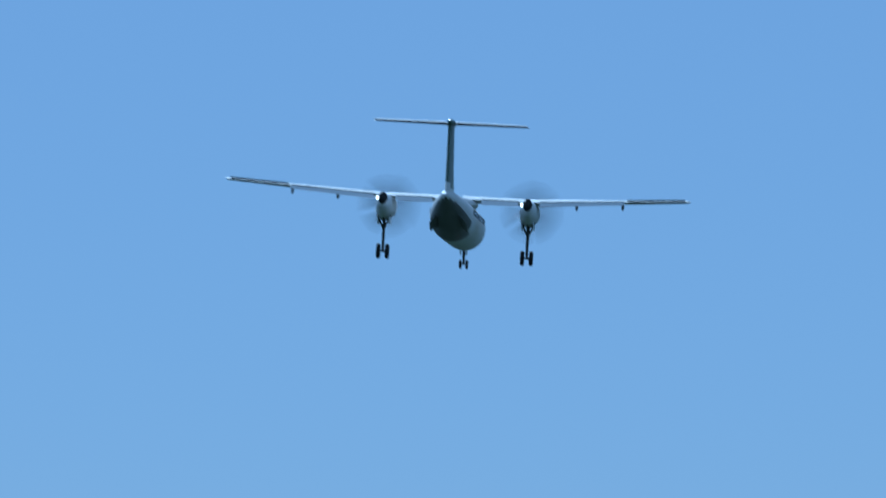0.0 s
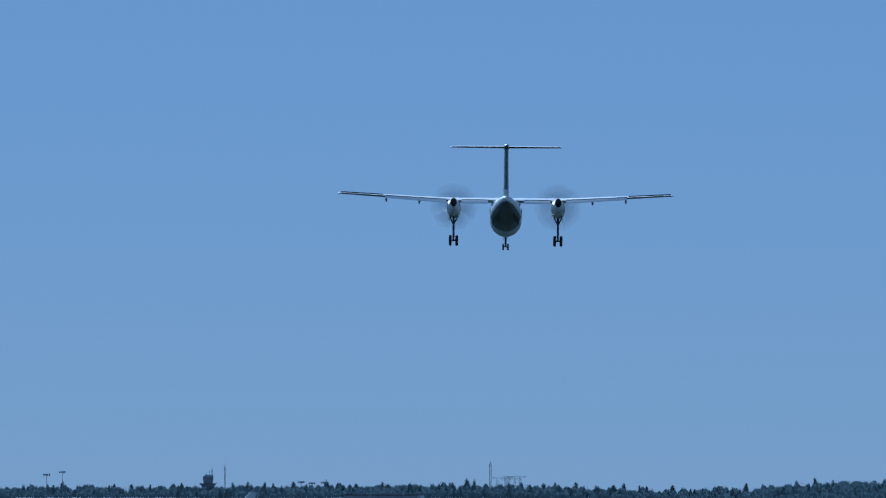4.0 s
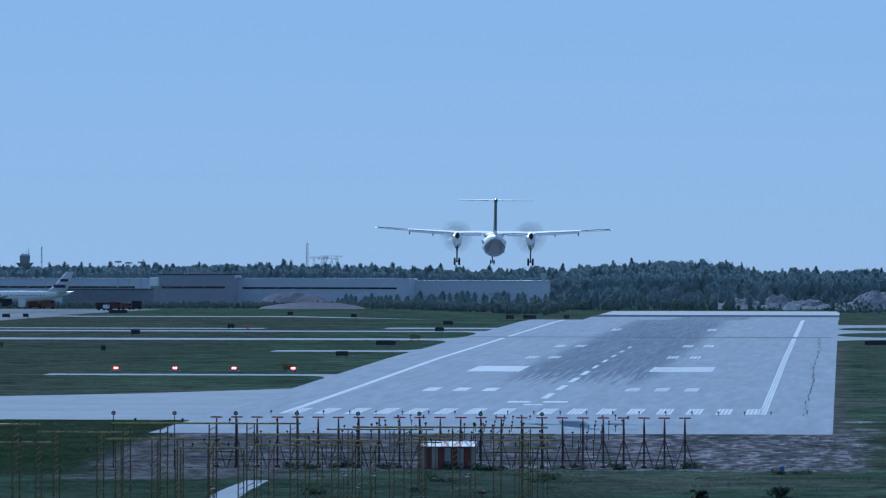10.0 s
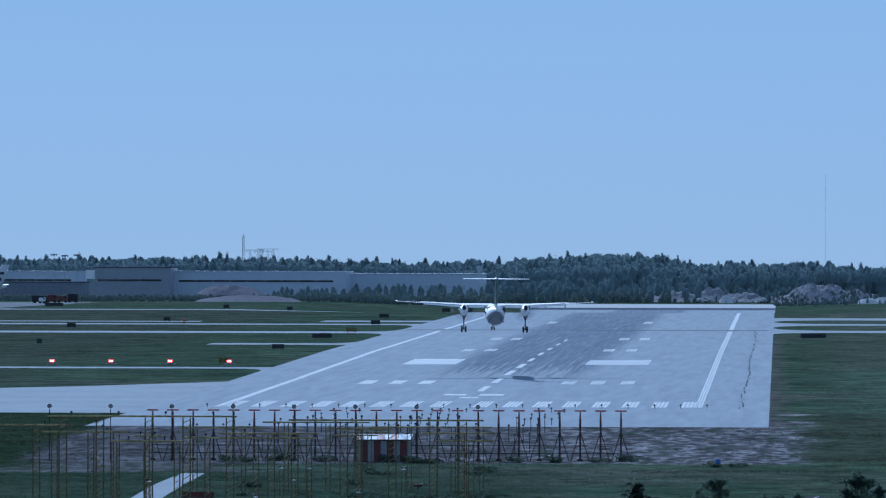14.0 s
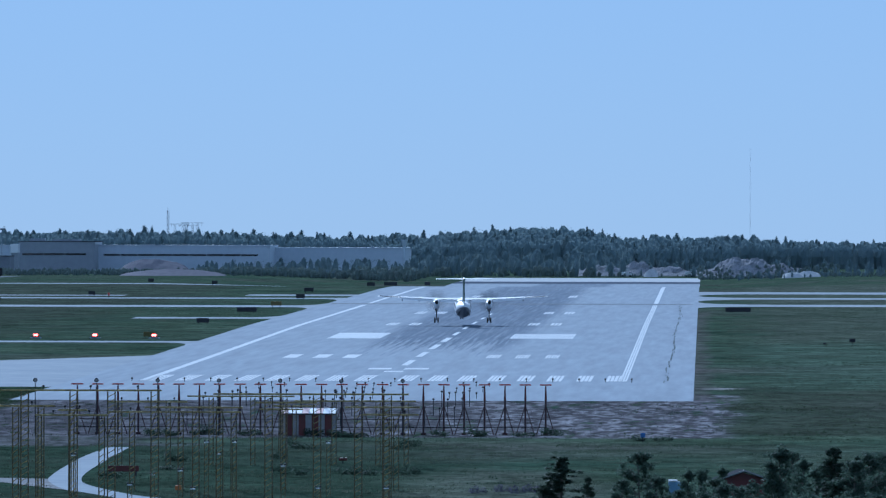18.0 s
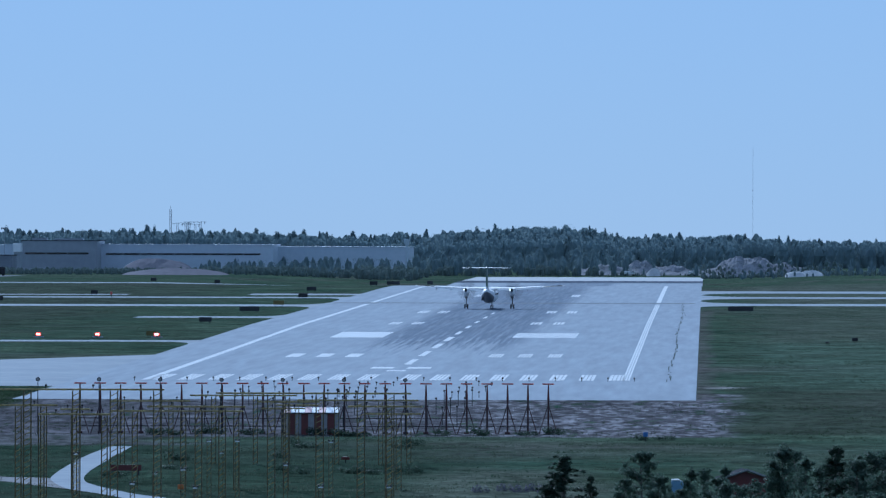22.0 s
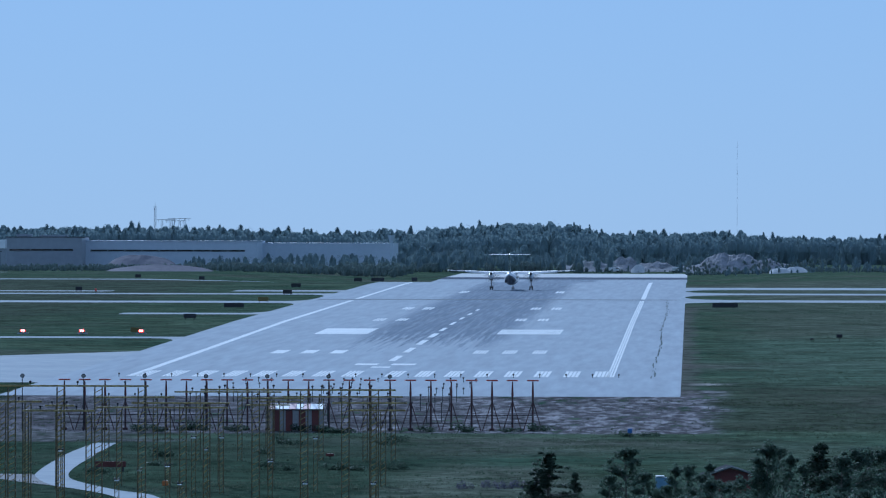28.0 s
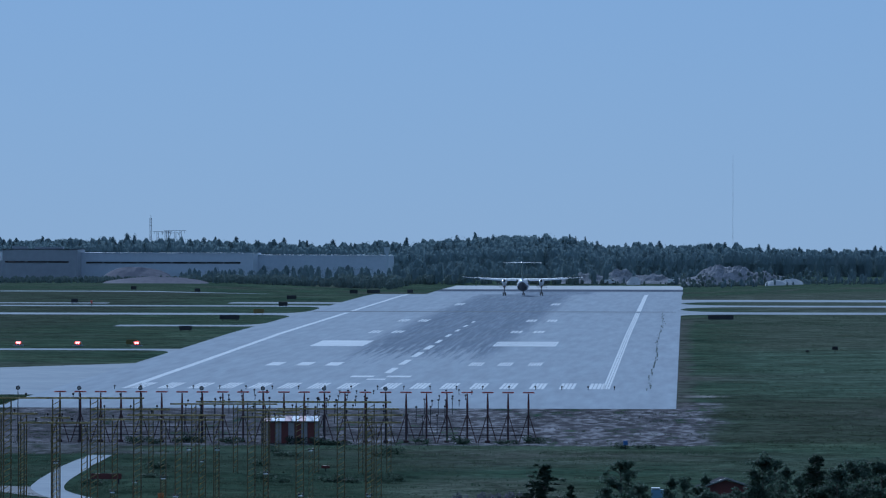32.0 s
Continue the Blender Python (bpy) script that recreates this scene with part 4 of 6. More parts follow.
# ---- foliage builders ----
def leaf_cloud(rng, centres, radii, count, size, flat=0.6, up=1.0, wild=0.55):
    """Random small leaf triangles round clump centres; returns vertices and faces."""
    c = np.asarray(centres)
    r = np.asarray(radii)
    k = rng.integers(0, len(c), count)
    d = rng.normal(size=(count, 3))
    d /= np.linalg.norm(d, axis=1)[:, None]
    p = c[k] + d * (r[k] * rng.uniform(0.35, 0.92, count) ** 0.6)[:, None] * np.array([1, 1, flat])
    u, v = rng.normal(size=(count, 3)), rng.normal(size=(count, 3))
    u /= np.linalg.norm(u, axis=1)[:, None]
    v /= np.linalg.norm(v, axis=1)[:, None]
    # leaves lie roughly along the clump's surface, tipped towards the sky
    nrm = d + np.array([0, 0, up]) + rng.normal(size=(count, 3)) * wild
    nrm /= np.linalg.norm(nrm, axis=1)[:, None]
    u -= nrm * (u * nrm).sum(1)[:, None]
    v -= nrm * (v * nrm).sum(1)[:, None]
    s = size * rng.uniform(0.5, 1.3, count)[:, None]
    vert = np.stack([p - u * s * 0.5, p + u * s * 0.5, p + v * s], 1).reshape(-1, 3)
    face = np.arange(count * 3).reshape(-1, 3)
    return vert, face


def raw_mesh(name, vert, face, material):
    me = bpy.data.meshes.new(name)
    me.vertices.add(len(vert))
    me.vertices.foreach_set("co", np.asarray(vert, dtype=np.float32).ravel())
    me.loops.add(face.size)
    me.loops.foreach_set("vertex_index", face.ravel().astype(np.int32))
    me.polygons.add(len(face))
    me.polygons.foreach_set("loop_start", np.arange(0, face.size, 3, dtype=np.int32))
    me.materials.append(material)
    me.update(calc_edges=True)
    return me


def hull(rng, profile, h):
    """The dense heart of a crown: a jittered surface of revolution, as loose triangles."""
    n = 9
    rows = []
    for t, r in profile:
        a = np.arange(n) / n * 2 * np.pi + rng.uniform(0, 1)
        rr = r * h * rng.uniform(0.75, 1.2, n)
        rows.append(np.stack([np.cos(a) * rr, np.sin(a) * rr, np.full(n, t * h) + rng.uniform(-0.02, 0.02, n) * h], 1))
    out = []
    for p, q in zip(rows, rows[1:]):
        for i in range(n):
            k = (i + 1) % n
            out += [p[i], p[k], q[k], p[i], q[k], q[i]]
    return np.array(out)


def conifer_shape(rng, h, n):
    """A ragged spruce outline as leaf triangles: drooping tiers, thinning to a tip."""
    t = rng.uniform(0.0, 1.0, n) ** 0.8
    tiers = 0.75 + 0.25 * np.sin(t * h * 2.2 + rng.uniform(0, 6))
    rad = (1 - t) ** 0.6 * h * 0.22 * tiers * rng.uniform(0.25, 1.0, n) + 0.03 * h * (1 - t)
    a = rng.uniform(0, 2 * np.pi, n)
    p = np.stack([np.cos(a) * rad, np.sin(a) * rad, (0.06 + 0.94 * t) * h], 1)
    s = h * (0.028 + 0.045 * (1 - t))[:, None] * rng.uniform(0.6, 1.3, n)[:, None]
    out = np.stack([np.cos(a), np.sin(a), np.full(n, -0.85)], 1)
    side = np.stack([-np.sin(a), np.cos(a), np.zeros(n)], 1)
    v = np.stack([p - side * s * 0.6, p + side * s * 0.6, p + out * s * 1.2 + rng.normal(size=(n, 3)) * s * 0.3], 1).reshape(-1, 3)
    v = np.concatenate([v, [[-0.012 * h, 0, 0.7 * h], [0.012 * h, 0, 0.7 * h], [0, 0, 1.02 * h]]])
    return np.concatenate([v, hull(rng, ((0, 0.13), (0.25, 0.16), (0.5, 0.125), (0.75, 0.08), (0.93, 0.02)), h)])


def broad_shape(rng, h, n, wide=0.32, heart=1.0, leaf=0.036):
    """A rounded, clumpy crown from near the ground to the top."""
    m = 11
    zc = rng.uniform(0.2, 0.8, m) * h
    a = rng.uniform(0, 2 * np.pi, m)
    rr = wide * h * rng.uniform(0.15, 0.75, m) * np.sqrt(np.clip(1.05 - ((zc / h - 0.45) / 0.5) ** 2, 0.1, 1))
    c = np.stack([np.cos(a) * rr, np.sin(a) * rr, zc], 1)
    v, _ = leaf_cloud(rng, c, rng.uniform(0.11, 0.17, m) * h, n, h * leaf, 0.9, 0.0, 0.6)
    w = wide / 0.32 * heart
    return np.concatenate([v, hull(rng, ((0, 0.11 * w), (0.2, 0.16 * w), (0.5, 0.175 * w), (0.72, 0.13 * w), (0.87, 0.04 * w)), h)])


def wood(name, places, label, material, kinds, seed):
    """One stand of far trees: places are (x, y, z, height, kind)."""
    rng = np.random.default_rng(seed)
    stock = {k: [fn(rng) for _ in range(6)] for k, fn in kinds.items()}
    vs = []
    for x, y, z, h, k in places:
        v = stock[k][rng.integers(0, 6)]
        a = rng.uniform(0, 6.28)
        R = np.array([[math.cos(a), -math.sin(a), 0], [math.sin(a), math.cos(a), 0], [0, 0, 1]])
        wd = rng.uniform(0.8, 1.3)
        vs.append((v @ R.T) * np.array([h * wd, h * wd, h]) + np.array([x, y, z]))
    vert = np.concatenate(vs)
    ob = new(name, raw_mesh(name, vert, np.arange(len(vert)).reshape(-1, 3), material))
    return tagged(ob, label, "trees", kind="stuff")


KINDS = {"spruce": lambda r: conifer_shape(r, 1.0, 320), "broad": lambda r: broad_shape(r, 1.0, 360), "bush": lambda r: broad_shape(r, 1.0, 120, 0.5, 0.85, 0.06), "thicket": lambda r: broad_shape(r, 1.0, 460, 0.44, 0.62, 0.05)}
# height of the wood's edge over the ground along the skyline: bearing (x/y in thousandths), metres
SKYX = [-150, -115, -95, -75, -58, -50, -40, -36, -33, -31, -28, -24, -20, -16, -12, -9, -5, -1, 2, 5, 8, 14, 22, 60]
SKYH = [15.8, 15.8, 16.3, 17, 17.6, 16.6, 15.3, 15, 17.3, 15.2, 17.4, 18.2, 19.6, 19.6, 18.2, 14.6, 15.4, 15, 16, 15.4, 13.8, 13.2, 13, 12.6]
rng = np.random.default_rng(11)
far, near, brush = [], [], []
for row in range(9):
    y0 = 3950 - row * 55
    for b in np.arange(-150, 60, 0.42):
        y = y0 + rng.uniform(-25, 25)
        x = (b + rng.uniform(-0.6, 0.6)) * y / 1000
        h = np.interp(b, SKYX, SKYH) * y / 3800
        h *= (0.98 - 0.035 * row) * (rng.uniform(0.92, 1.0) if b > 6 or rng.random() < 0.95 else 1.05)
        if row > 4 and not -36 < b < 3:
            continue
        far.append((x, y, land(x, y) - 0.2, h, "spruce" if rng.random() < 0.1 else "broad"))
wood("far_forest", far, "dense spruce and birch forest on the horizon, coloured pale for haze", M_HAZESPRUCE, KINDS, 1)
for row in range(7):
    y0 = 3300 - row * 60
    for b in np.arange(-54, 30, 0.9):
        if b > -6 and row < 5 and rng.random() < 0.6:
            continue
        y = y0 + rng.uniform(-25, 25)
        x = (b + rng.uniform(-0.8, 0.8)) * y / 1000
        if -92 < x < 10 and y < 3085:
            continue
        h = (9.5 - 0.9 * row) * rng.uniform(0.6, 1.05) * (0.62 if b < -42 else 0.72 if b < -31.5 else 1.0 if b < -8 else 0.62)
        near.append((x, y, land(x, y) - 0.2, h, "thicket" if rng.random() < 0.95 else "spruce"))
wood("young_wood", near, "young birch and pine thicket beyond the runway end", M_HAZESPRUCE, KINDS, 2)
for i in range(3800):
    b = rng.uniform(-125, 35)
    y = rng.uniform(2860, 3120)
    x = b * y / 1000
    if -92 < x < 10 and y < 3085:
        continue
    h = rng.uniform(1.2, 3.6) * (1.2 if -55 < b < -5 else 0.9)
    if b < -38:
        h *= 0.75
    elif b > -12:
        if -11 < b < 14 and y < 3060:
            continue
        h *= 0.5
    brush.append((x, y, land(x, y) - 0.2, h, "bush" if rng.random() < 0.75 else "broad"))
for i in range(260):
    y = rng.uniform(2990, 3046)
    x = rng.uniform(-2, 48)
    brush.append((x, y, land(x, y) - 0.2, rng.uniform(0.5, 1.8), "bush" if rng.random() < 0.8 else "broad"))
for i in range(130):
    y = rng.uniform(3046, 3064)
    x = rng.uniform(-2, 46)
    brush.append((x, y, land(x, y) + (y - 3046) * 0.16, rng.uniform(0.7, 2.3), "bush"))
wood("scrub", brush, "low green scrub beyond the airfield", M_HAZEBUSH, KINDS, 3)


# ---- near trees below the hill ----
def near_tree(rng, name, h, kind, leaves, spread, label):
    """Trunk with limbs, and a crown of small leaves; its origin at the foot."""
    a = thing(name, pose(0, -500, -7), label, "tree")
    b = bmesh.new()
    tube(b, (0, 0, -0.3), (0.1, 0, h * 0.55), 0.014 * h + 0.03, 0.008 * h, 8)
    tube(b, (0.1, 0, h * 0.55), (0, 0.05, h * 0.95), 0.008 * h, 0.015, 6)
    part("trunk", b, M_BARK, a, "tapered trunk")
    b = bmesh.new()
    tips = []
    n = 60 if kind == "broad" else 90
    for i in range(n):
        t = 0.12 + 0.84 * rng.uniform(0, 1) if kind == "broad" else 0.06 + 0.9 * (i + rng.uniform(0, 1)) / n
        ang = rng.uniform(0, 6.28)
        if kind == "broad":
            reach = h * spread * (1 - t) ** 0.5 * min(1.0, 0.55 + 1.6 * t) * rng.uniform(0.45, 1.15) + 0.12
            rise = reach * rng.uniform(0.15, 0.7)
        else:
            reach = h * spread * (1 - t) * rng.uniform(0.65, 1.1) + 0.1
            rise = -0.15 * reach
        p = (math.cos(ang) * reach, math.sin(ang) * reach, min(t * h + rise, h))
        tube(b, (0, 0, t * h * 0.97), p, 0.02 + 0.004 * h * (1 - t), 0.012, 5)
        tips.append((p, reach, t))
    part("limbs", b, M_BARK, a, "branching limbs")
    c, r = [], []
    for p, reach, t in tips:
        for u in (0.45, 0.75, 1.0):
            c.append((p[0] * u + rng.normal() * 0.12, p[1] * u + rng.normal() * 0.12, t * h + (p[2] - t * h) * u + rng.normal() * 0.12))
            r.append((0.062 * h if kind == "broad" else 0.058 * h) * rng.uniform(0.5, 1.35) * (1.25 - 0.7 * t if kind == "broad" else 1.25 - t))
    c.append((0, 0, h * 0.97))
    r.append(0.03 * h)
    v, f = leaf_cloud(rng, c, r, leaves, 0.15 if kind == "broad" else 0.15, 0.8 if kind == "broad" else 0.65)
    ob = share("crown", raw_mesh("crown", v, f, M_BIRCH if kind == "broad" else M_DARKNEEDLE), a)
    ob["label"] = "leafy crown with gaps" if kind == "broad" else "dark pointed crown"
    return a


rng = np.random.default_rng(21)
BIRCH = [near_tree(rng, "birch_tree", 7.0, "broad", 16000, s, "young green birch tree with ragged crown") for s in (0.26, 0.30, 0.22)]
SPRUCE = [near_tree(rng, "spruce_tree", 7.5, "spruce", 20000, s, "dark pointed spruce tree") for s in (0.36, 0.31)]
BUSH = [near_tree(rng, "bush", 3.2, "broad", 3600, 0.5, "low leafy bush among the birches") for _ in range(2)]
# x of the tree at the resting aim, its top, distance, kind, width
used = set()


def plant(px, top, y, stock, wide=1.0):
    i = int(rng.integers(0, len(stock)))
    src = stock[i]
    x = (px - 1244) * y / F
    g = land(x, y)
    h0 = {"birch_tree": 7.0, "spruce_tree": 7.5, "bush": 3.2}[src.name.split(".")[0]]
    z = EYE.z - (top - 400) * y / F
    s = (z - g) / h0
    m = Matrix.Translation((x, y, g)) @ Matrix.Rotation(rng.uniform(0, 6.28), 4, "Z") @ Matrix.Diagonal((s * wide, s * wide, s, 1))
    if src.name in used:
        ob = copy_thing(src, m)
    else:
        ob = src
        used.add(src.name)
    ob.matrix_basis = m


for px, top, y, st, wd in ((995, 776, 640, SPRUCE, 1.35), (1040, 812, 650, SPRUCE, 0.7), (1128, 772, 640, BIRCH, 0.95), (1160, 815, 630, BIRCH, 0.8), (1100, 820, 636, BIRCH, 0.7),
                           (1378, 766, 640, BIRCH, 1.0), (1402, 770, 655, BIRCH, 0.8), (1420, 785, 650, BIRCH, 0.7), (1474, 757, 640, SPRUCE, 1.0), (1470, 775, 650, SPRUCE, 0.9),
                           (1240, 800, 655, BIRCH, 0.7), (1278, 800, 668, BIRCH, 0.7), (1217, 805, 645, BIRCH, 0.7), (1530, 770, 640, BIRCH, 1.0), (1555, 768, 650, BIRCH, 0.9), (1510, 785, 630, BIRCH, 0.9),
                           (1366, 812, 640, BIRCH, 0.8), (1328, 826, 630, BIRCH, 1.0), (1290, 828, 632, BIRCH, 1.0), (1262, 818, 636, BIRCH, 1.0), (1590, 775, 640, BIRCH, 1.0), (1445, 800, 645, BIRCH, 0.9), (1312, 832, 628, BIRCH, 1.1), (1275, 830, 626, BIRCH, 1.0), (1345, 842, 630, BIRCH, 0.8), (1200, 838, 640, BIRCH, 0.8), (1214, 832, 650, BIRCH, 0.6), (1186, 846, 640, BIRCH, 0.7), (960, 838, 640, BIRCH, 0.9), (1630, 780, 645, BIRCH, 1.0), (1670, 770, 650, SPRUCE, 1.0)):
    plant(px, top, y, st, wd * (1.25 if st is SPRUCE else 1.2))
for i in range(60):
    px = 1000 + i * 10.5 + rng.uniform(-6, 6)
    top = np.interp(px, [1000, 1080, 1180, 1300, 1400, 1500, 1640], [876, 874, 864, 858, 854, 852, 848]) + rng.uniform(-6, 12)
    plant(px, top, 600 + rng.uniform(0, 28), BUSH, 1.0)
for px in (1180, 1192, 1204, 1216):
    plant(px, 843 + rng.uniform(-3, 5), 668, BUSH, 1.0)
for i in range(16):
    px = 860 + i * 12 + rng.uniform(-6, 6)
    plant(px, 866 + rng.uniform(-6, 18), 650 + rng.uniform(0, 40), BUSH, 1.0)


# ---- hut among the trees ----
def red_cabin():
    y = 722.0
    x = (1312 - 1244) * y / F
    a = thing("cabin", pose(x, y, land(x, y), 0, 0, 5), "dark red wooden cabin with pitched roof among birches", "cabin")
    b = bmesh.new()
    w, d, h, r = 3.5, 4.0, 2.15, 0.55
    loft(b, [[(-w / 2, yy, 0), (w / 2, yy, 0), (w / 2, yy, h), (0, yy, h + r), (-w / 2, yy, h)] for yy in (-d / 2, d / 2)])
    part("wall", b, M_DARKRED, a, "dark red boarded wall")
    for s in (-1, 1):
        b = bmesh.new()
        loft(b, [[(0, yy, h + r + 0.06), (s * (w / 2 + 0.5), yy, h - 0.16), (s * (w / 2 + 0.5), yy, h - 0.04), (0, yy, h + r + 0.2)] for yy in (-d / 2 - 0.4, d / 2 + 0.4)])
        part("roof", b, M_ROOFDARK, a, "dark felt roof")
        b = bmesh.new()
        loft(b, [[(0, yy, h + r + 0.11), (s * (w / 2 + 0.52), yy, h - 0.12), (s * (w / 2 + 0.52), yy, h), (0, yy, h + r + 0.23)] for yy in (-d / 2 - 0.46, -d / 2 - 0.41)])
        part("barge_board", b, M_HUTGREY, a, "grey barge board")
    return a


red_cabin()


# ---- far buildings ----
def hall(name, px0, px1, top, y, depth, wall, label, band=None, posts=True, base=0.0):
    """A long flat-roofed hall; px0, px1 and top in the units of F at the resting aim."""
    s = y / F
    x0, x1 = (px0 - 1244) * s, (px1 - 1244) * s
    g = land((x0 + x1) / 2, y)
    zt = EYE.z - (top - 400) * s - g
    w = x1 - x0
    a = thing(name, pose((x0 + x1) / 2, y, g), label, "building")
    part("wall", box(bmesh.new(), 0, depth / 2, zt / 2, w, depth, zt), wall, a)
    part("roof", box(bmesh.new(), 0, depth / 2, zt + 0.12, w + 0.5, depth + 0.5, 0.24, 0, 0.04), M_CLAD if wall is M_CLAD else M_ROOFDARK, a, "flat roof with metal edge")
    if band:
        z0 = EYE.z - (band[2] - 400) * s - g
        n = max(1, int((band[1] - band[0]) * s / 6))
        bw = (band[1] - band[0]) * s / n
        for i in range(n):
            part("window", box(bmesh.new(), (band[0] - 1244) * s - (x0 + x1) / 2 + bw * (i + 0.5), -0.06, z0, bw - 0.25, 0.2, 0.62, 0, 0.02), M_GLASS, a, "" if i else "dark strip window")
    if posts:
        n = max(2, int(w / 12))
        me = None
        for i in range(n + 1):
            if me is None:
                first = part("joint_strip", box(bmesh.new(), 0, 0, zt / 2, 0.25, 0.16, zt - 0.1), M_CLAD if wall is M_CLAD else M_CLADDARK, a)
                first.location = (-w / 2 + 0.2, -0.03, 0)
                me = first.data
            else:
                share("joint_strip", me, a, pose(-w / 2 + 0.2 + (w - 0.4) * i / n, -0.03, 0))
    return a


hall("warehouse", 165, 476, 408.5, 3260, 60, M_CLAD, "long pale metal-clad warehouse with dark strip windows", (180, 455, 425))
hall("warehouse", 478, 717, 412, 3300, 60, M_CLAD, "long pale metal-clad warehouse behind scrub", None)
terminal = hall("terminal_hall", 30, 165, 402, 3240, 40, M_CLADDARK, "dark flat-roofed hall beside the warehouse", (36, 150, 424))
for px0, px1, h in ((47, 74, 0.9), (88, 138, 0.7)):
    k = 3240 / F
    top = EYE.z - 2 * k - land((97.5 - 1244) * k, 3240)
    part("roof_unit", box(bmesh.new(), ((px0 + px1) / 2 - 97.5) * k, 8, top + 0.2 + h / 2, (px1 - px0) * k, 5, h, 0, 0.05), M_CLADDARK, terminal, "low rooftop plant box")
hall("warehouse", -560, 14, 409, 3330, 50, M_CLAD, "low pale hall behind the apron", (-330, -10, 424))


def stair_tower():
    """A narrow grey stair tower with a white panel at its head."""
    y = 3200.0
    k = y / F
    x = (22.5 - 1244) * k
    a = thing("stair_tower", pose(x, y, land(x, y)), "grey stair tower with bright white panel against the hall", "tower")
    zt = EYE.z - 6 * k - land(x, y)
    part("wall", box(bmesh.new(), 0, 4, zt / 2 - 1.5, 2.2, 7.6, zt - 3.0), M_CLADDARK, a)
    part("white_panel", box(bmesh.new(), 0, 3.6, zt - 1.55, 2.6, 8.0, 3.1, 0, 0.05), M_PANEL, a, "bright white panel")


stair_tower()
hall("shed", -140, 14, 428, 3150, 20, M_HAZEGREY, "low dark service shed behind the apron", None, False)
hall("shed", -480, -170, 432, 3120, 20, M_HAZEGREY, "low dark service shed behind the apron", None, False)


def water_tower():
    """The pale funnel-shaped tower at the hall's end."""
    y = 3280.0
    x = (714 - 1244) * y / F
    a = thing("water_tower", pose(x, y, land(x, y)), "pale funnel-topped water tower beside the warehouse", "tower")
    zt = EYE.z - (397 - 400) * y / F - land(x, y)
    part("shaft", tube(bmesh.new(), (0, 0, 0), (0, 0, zt - 2.2), 0.55, 0.55, 10), M_CLAD, a)
    part("tank", tube(bmesh.new(), (0, 0, zt - 2.4), (0, 0, zt), 0.7, 1.25, 14), M_CLAD, a, "flared tank")
    return a


water_tower()


def radio_mast(px, top, y, w, label, r):
    x = (px - 1244) * y / F
    g = land(x, y)
    zt = EYE.z - (top - 400) * y / F - g
    a = thing("radio_mast", pose(x, y, g), label, "mast")
    part("lattice", lattice(bmesh.new(), 0, 0, 0, zt, w, w * 1.6, r), M_HAZEGREY, a)
    b = bmesh.new()
    tube(b, (0, 0, zt), (0, 0, zt + 1.5), r, r * 0.6, 5)
    part("aerial", b, M_DARKMETAL, a)
    return a


radio_mast(295, 346, 4150, 0.8, "slender lattice radio mast above the forest", 0.08)
radio_mast(1326, 235, 4600, 0.3, "very tall thin guyed mast far off", 0.016)
radio_mast(-177, 353, 3900, 0.35, "thin mast above the forest", 0.06)


def floodlight(px, top, y):
    """A tall pole with a short row of floodlights."""
    x = (px - 1244) * y / F
    g = land(x, y)
    zt = EYE.z - (top - 400) * y / F - g
    a = thing("floodlight_mast", pose(x, y, g), "tall dark floodlight mast behind the apron", "mast", "floodlight masts")
    part("pole", tube(bmesh.new(), (0, 0, 0), (0, 0, zt), 0.12, 0.07, 8), M_CLADDARK, a)
    b = box(bmesh.new(), 0, 0, zt, 2.4, 0.3, 0.22, 0, 0.03)
    for k in (-0.9, -0.3, 0.3, 0.9):
        box(b, k, -0.25, zt - 0.3, 0.42, 0.3, 0.4, 0, 0.03)
    part("lamp_row", b, M_HAZEGREY, a, "row of floodlights")


for px, top, y in ((-41, 378, 3180), (-22, 380, 3180), (0, 379, 3180), (-495, 366, 2990), (-467, 361, 3300)):
    floodlight(px, top, y)
radio_mast(-200, 357, 3900, 0.3, "thin mast beside the control tower", 0.05)


def pylon(px, top, y, half):
    x = (px - 1244) * y / F
    g = land(x, y)
    zt = EYE.z - (top - 400) * y / F - g
    a = thing("power_pylon", pose(x, y, g), "steel power pylon standing behind the forest", "pylon", "power pylons")
    for s in (-1, 1):
        part("leg", lattice(bmesh.new(), s * half * 0.5, 0, 0, zt, 0.8, 1.8, 0.05), M_HAZEGREY, a)
    b = bmesh.new()
    box(b, 0, 0, zt, half * 2, 0.2, 0.18)
    for s in (-1, 0, 1):
        box(b, s * half * 0.85, 0, zt - 0.6, 0.14, 0.14, 1.0)
    part("crossarm", b, M_HAZEGREY, a)
    return a


pylon(316, 370, 4300, 4.6)
pylon(338, 368, 4250, 5.2)
pylon(330, 372, 4400, 4.6)


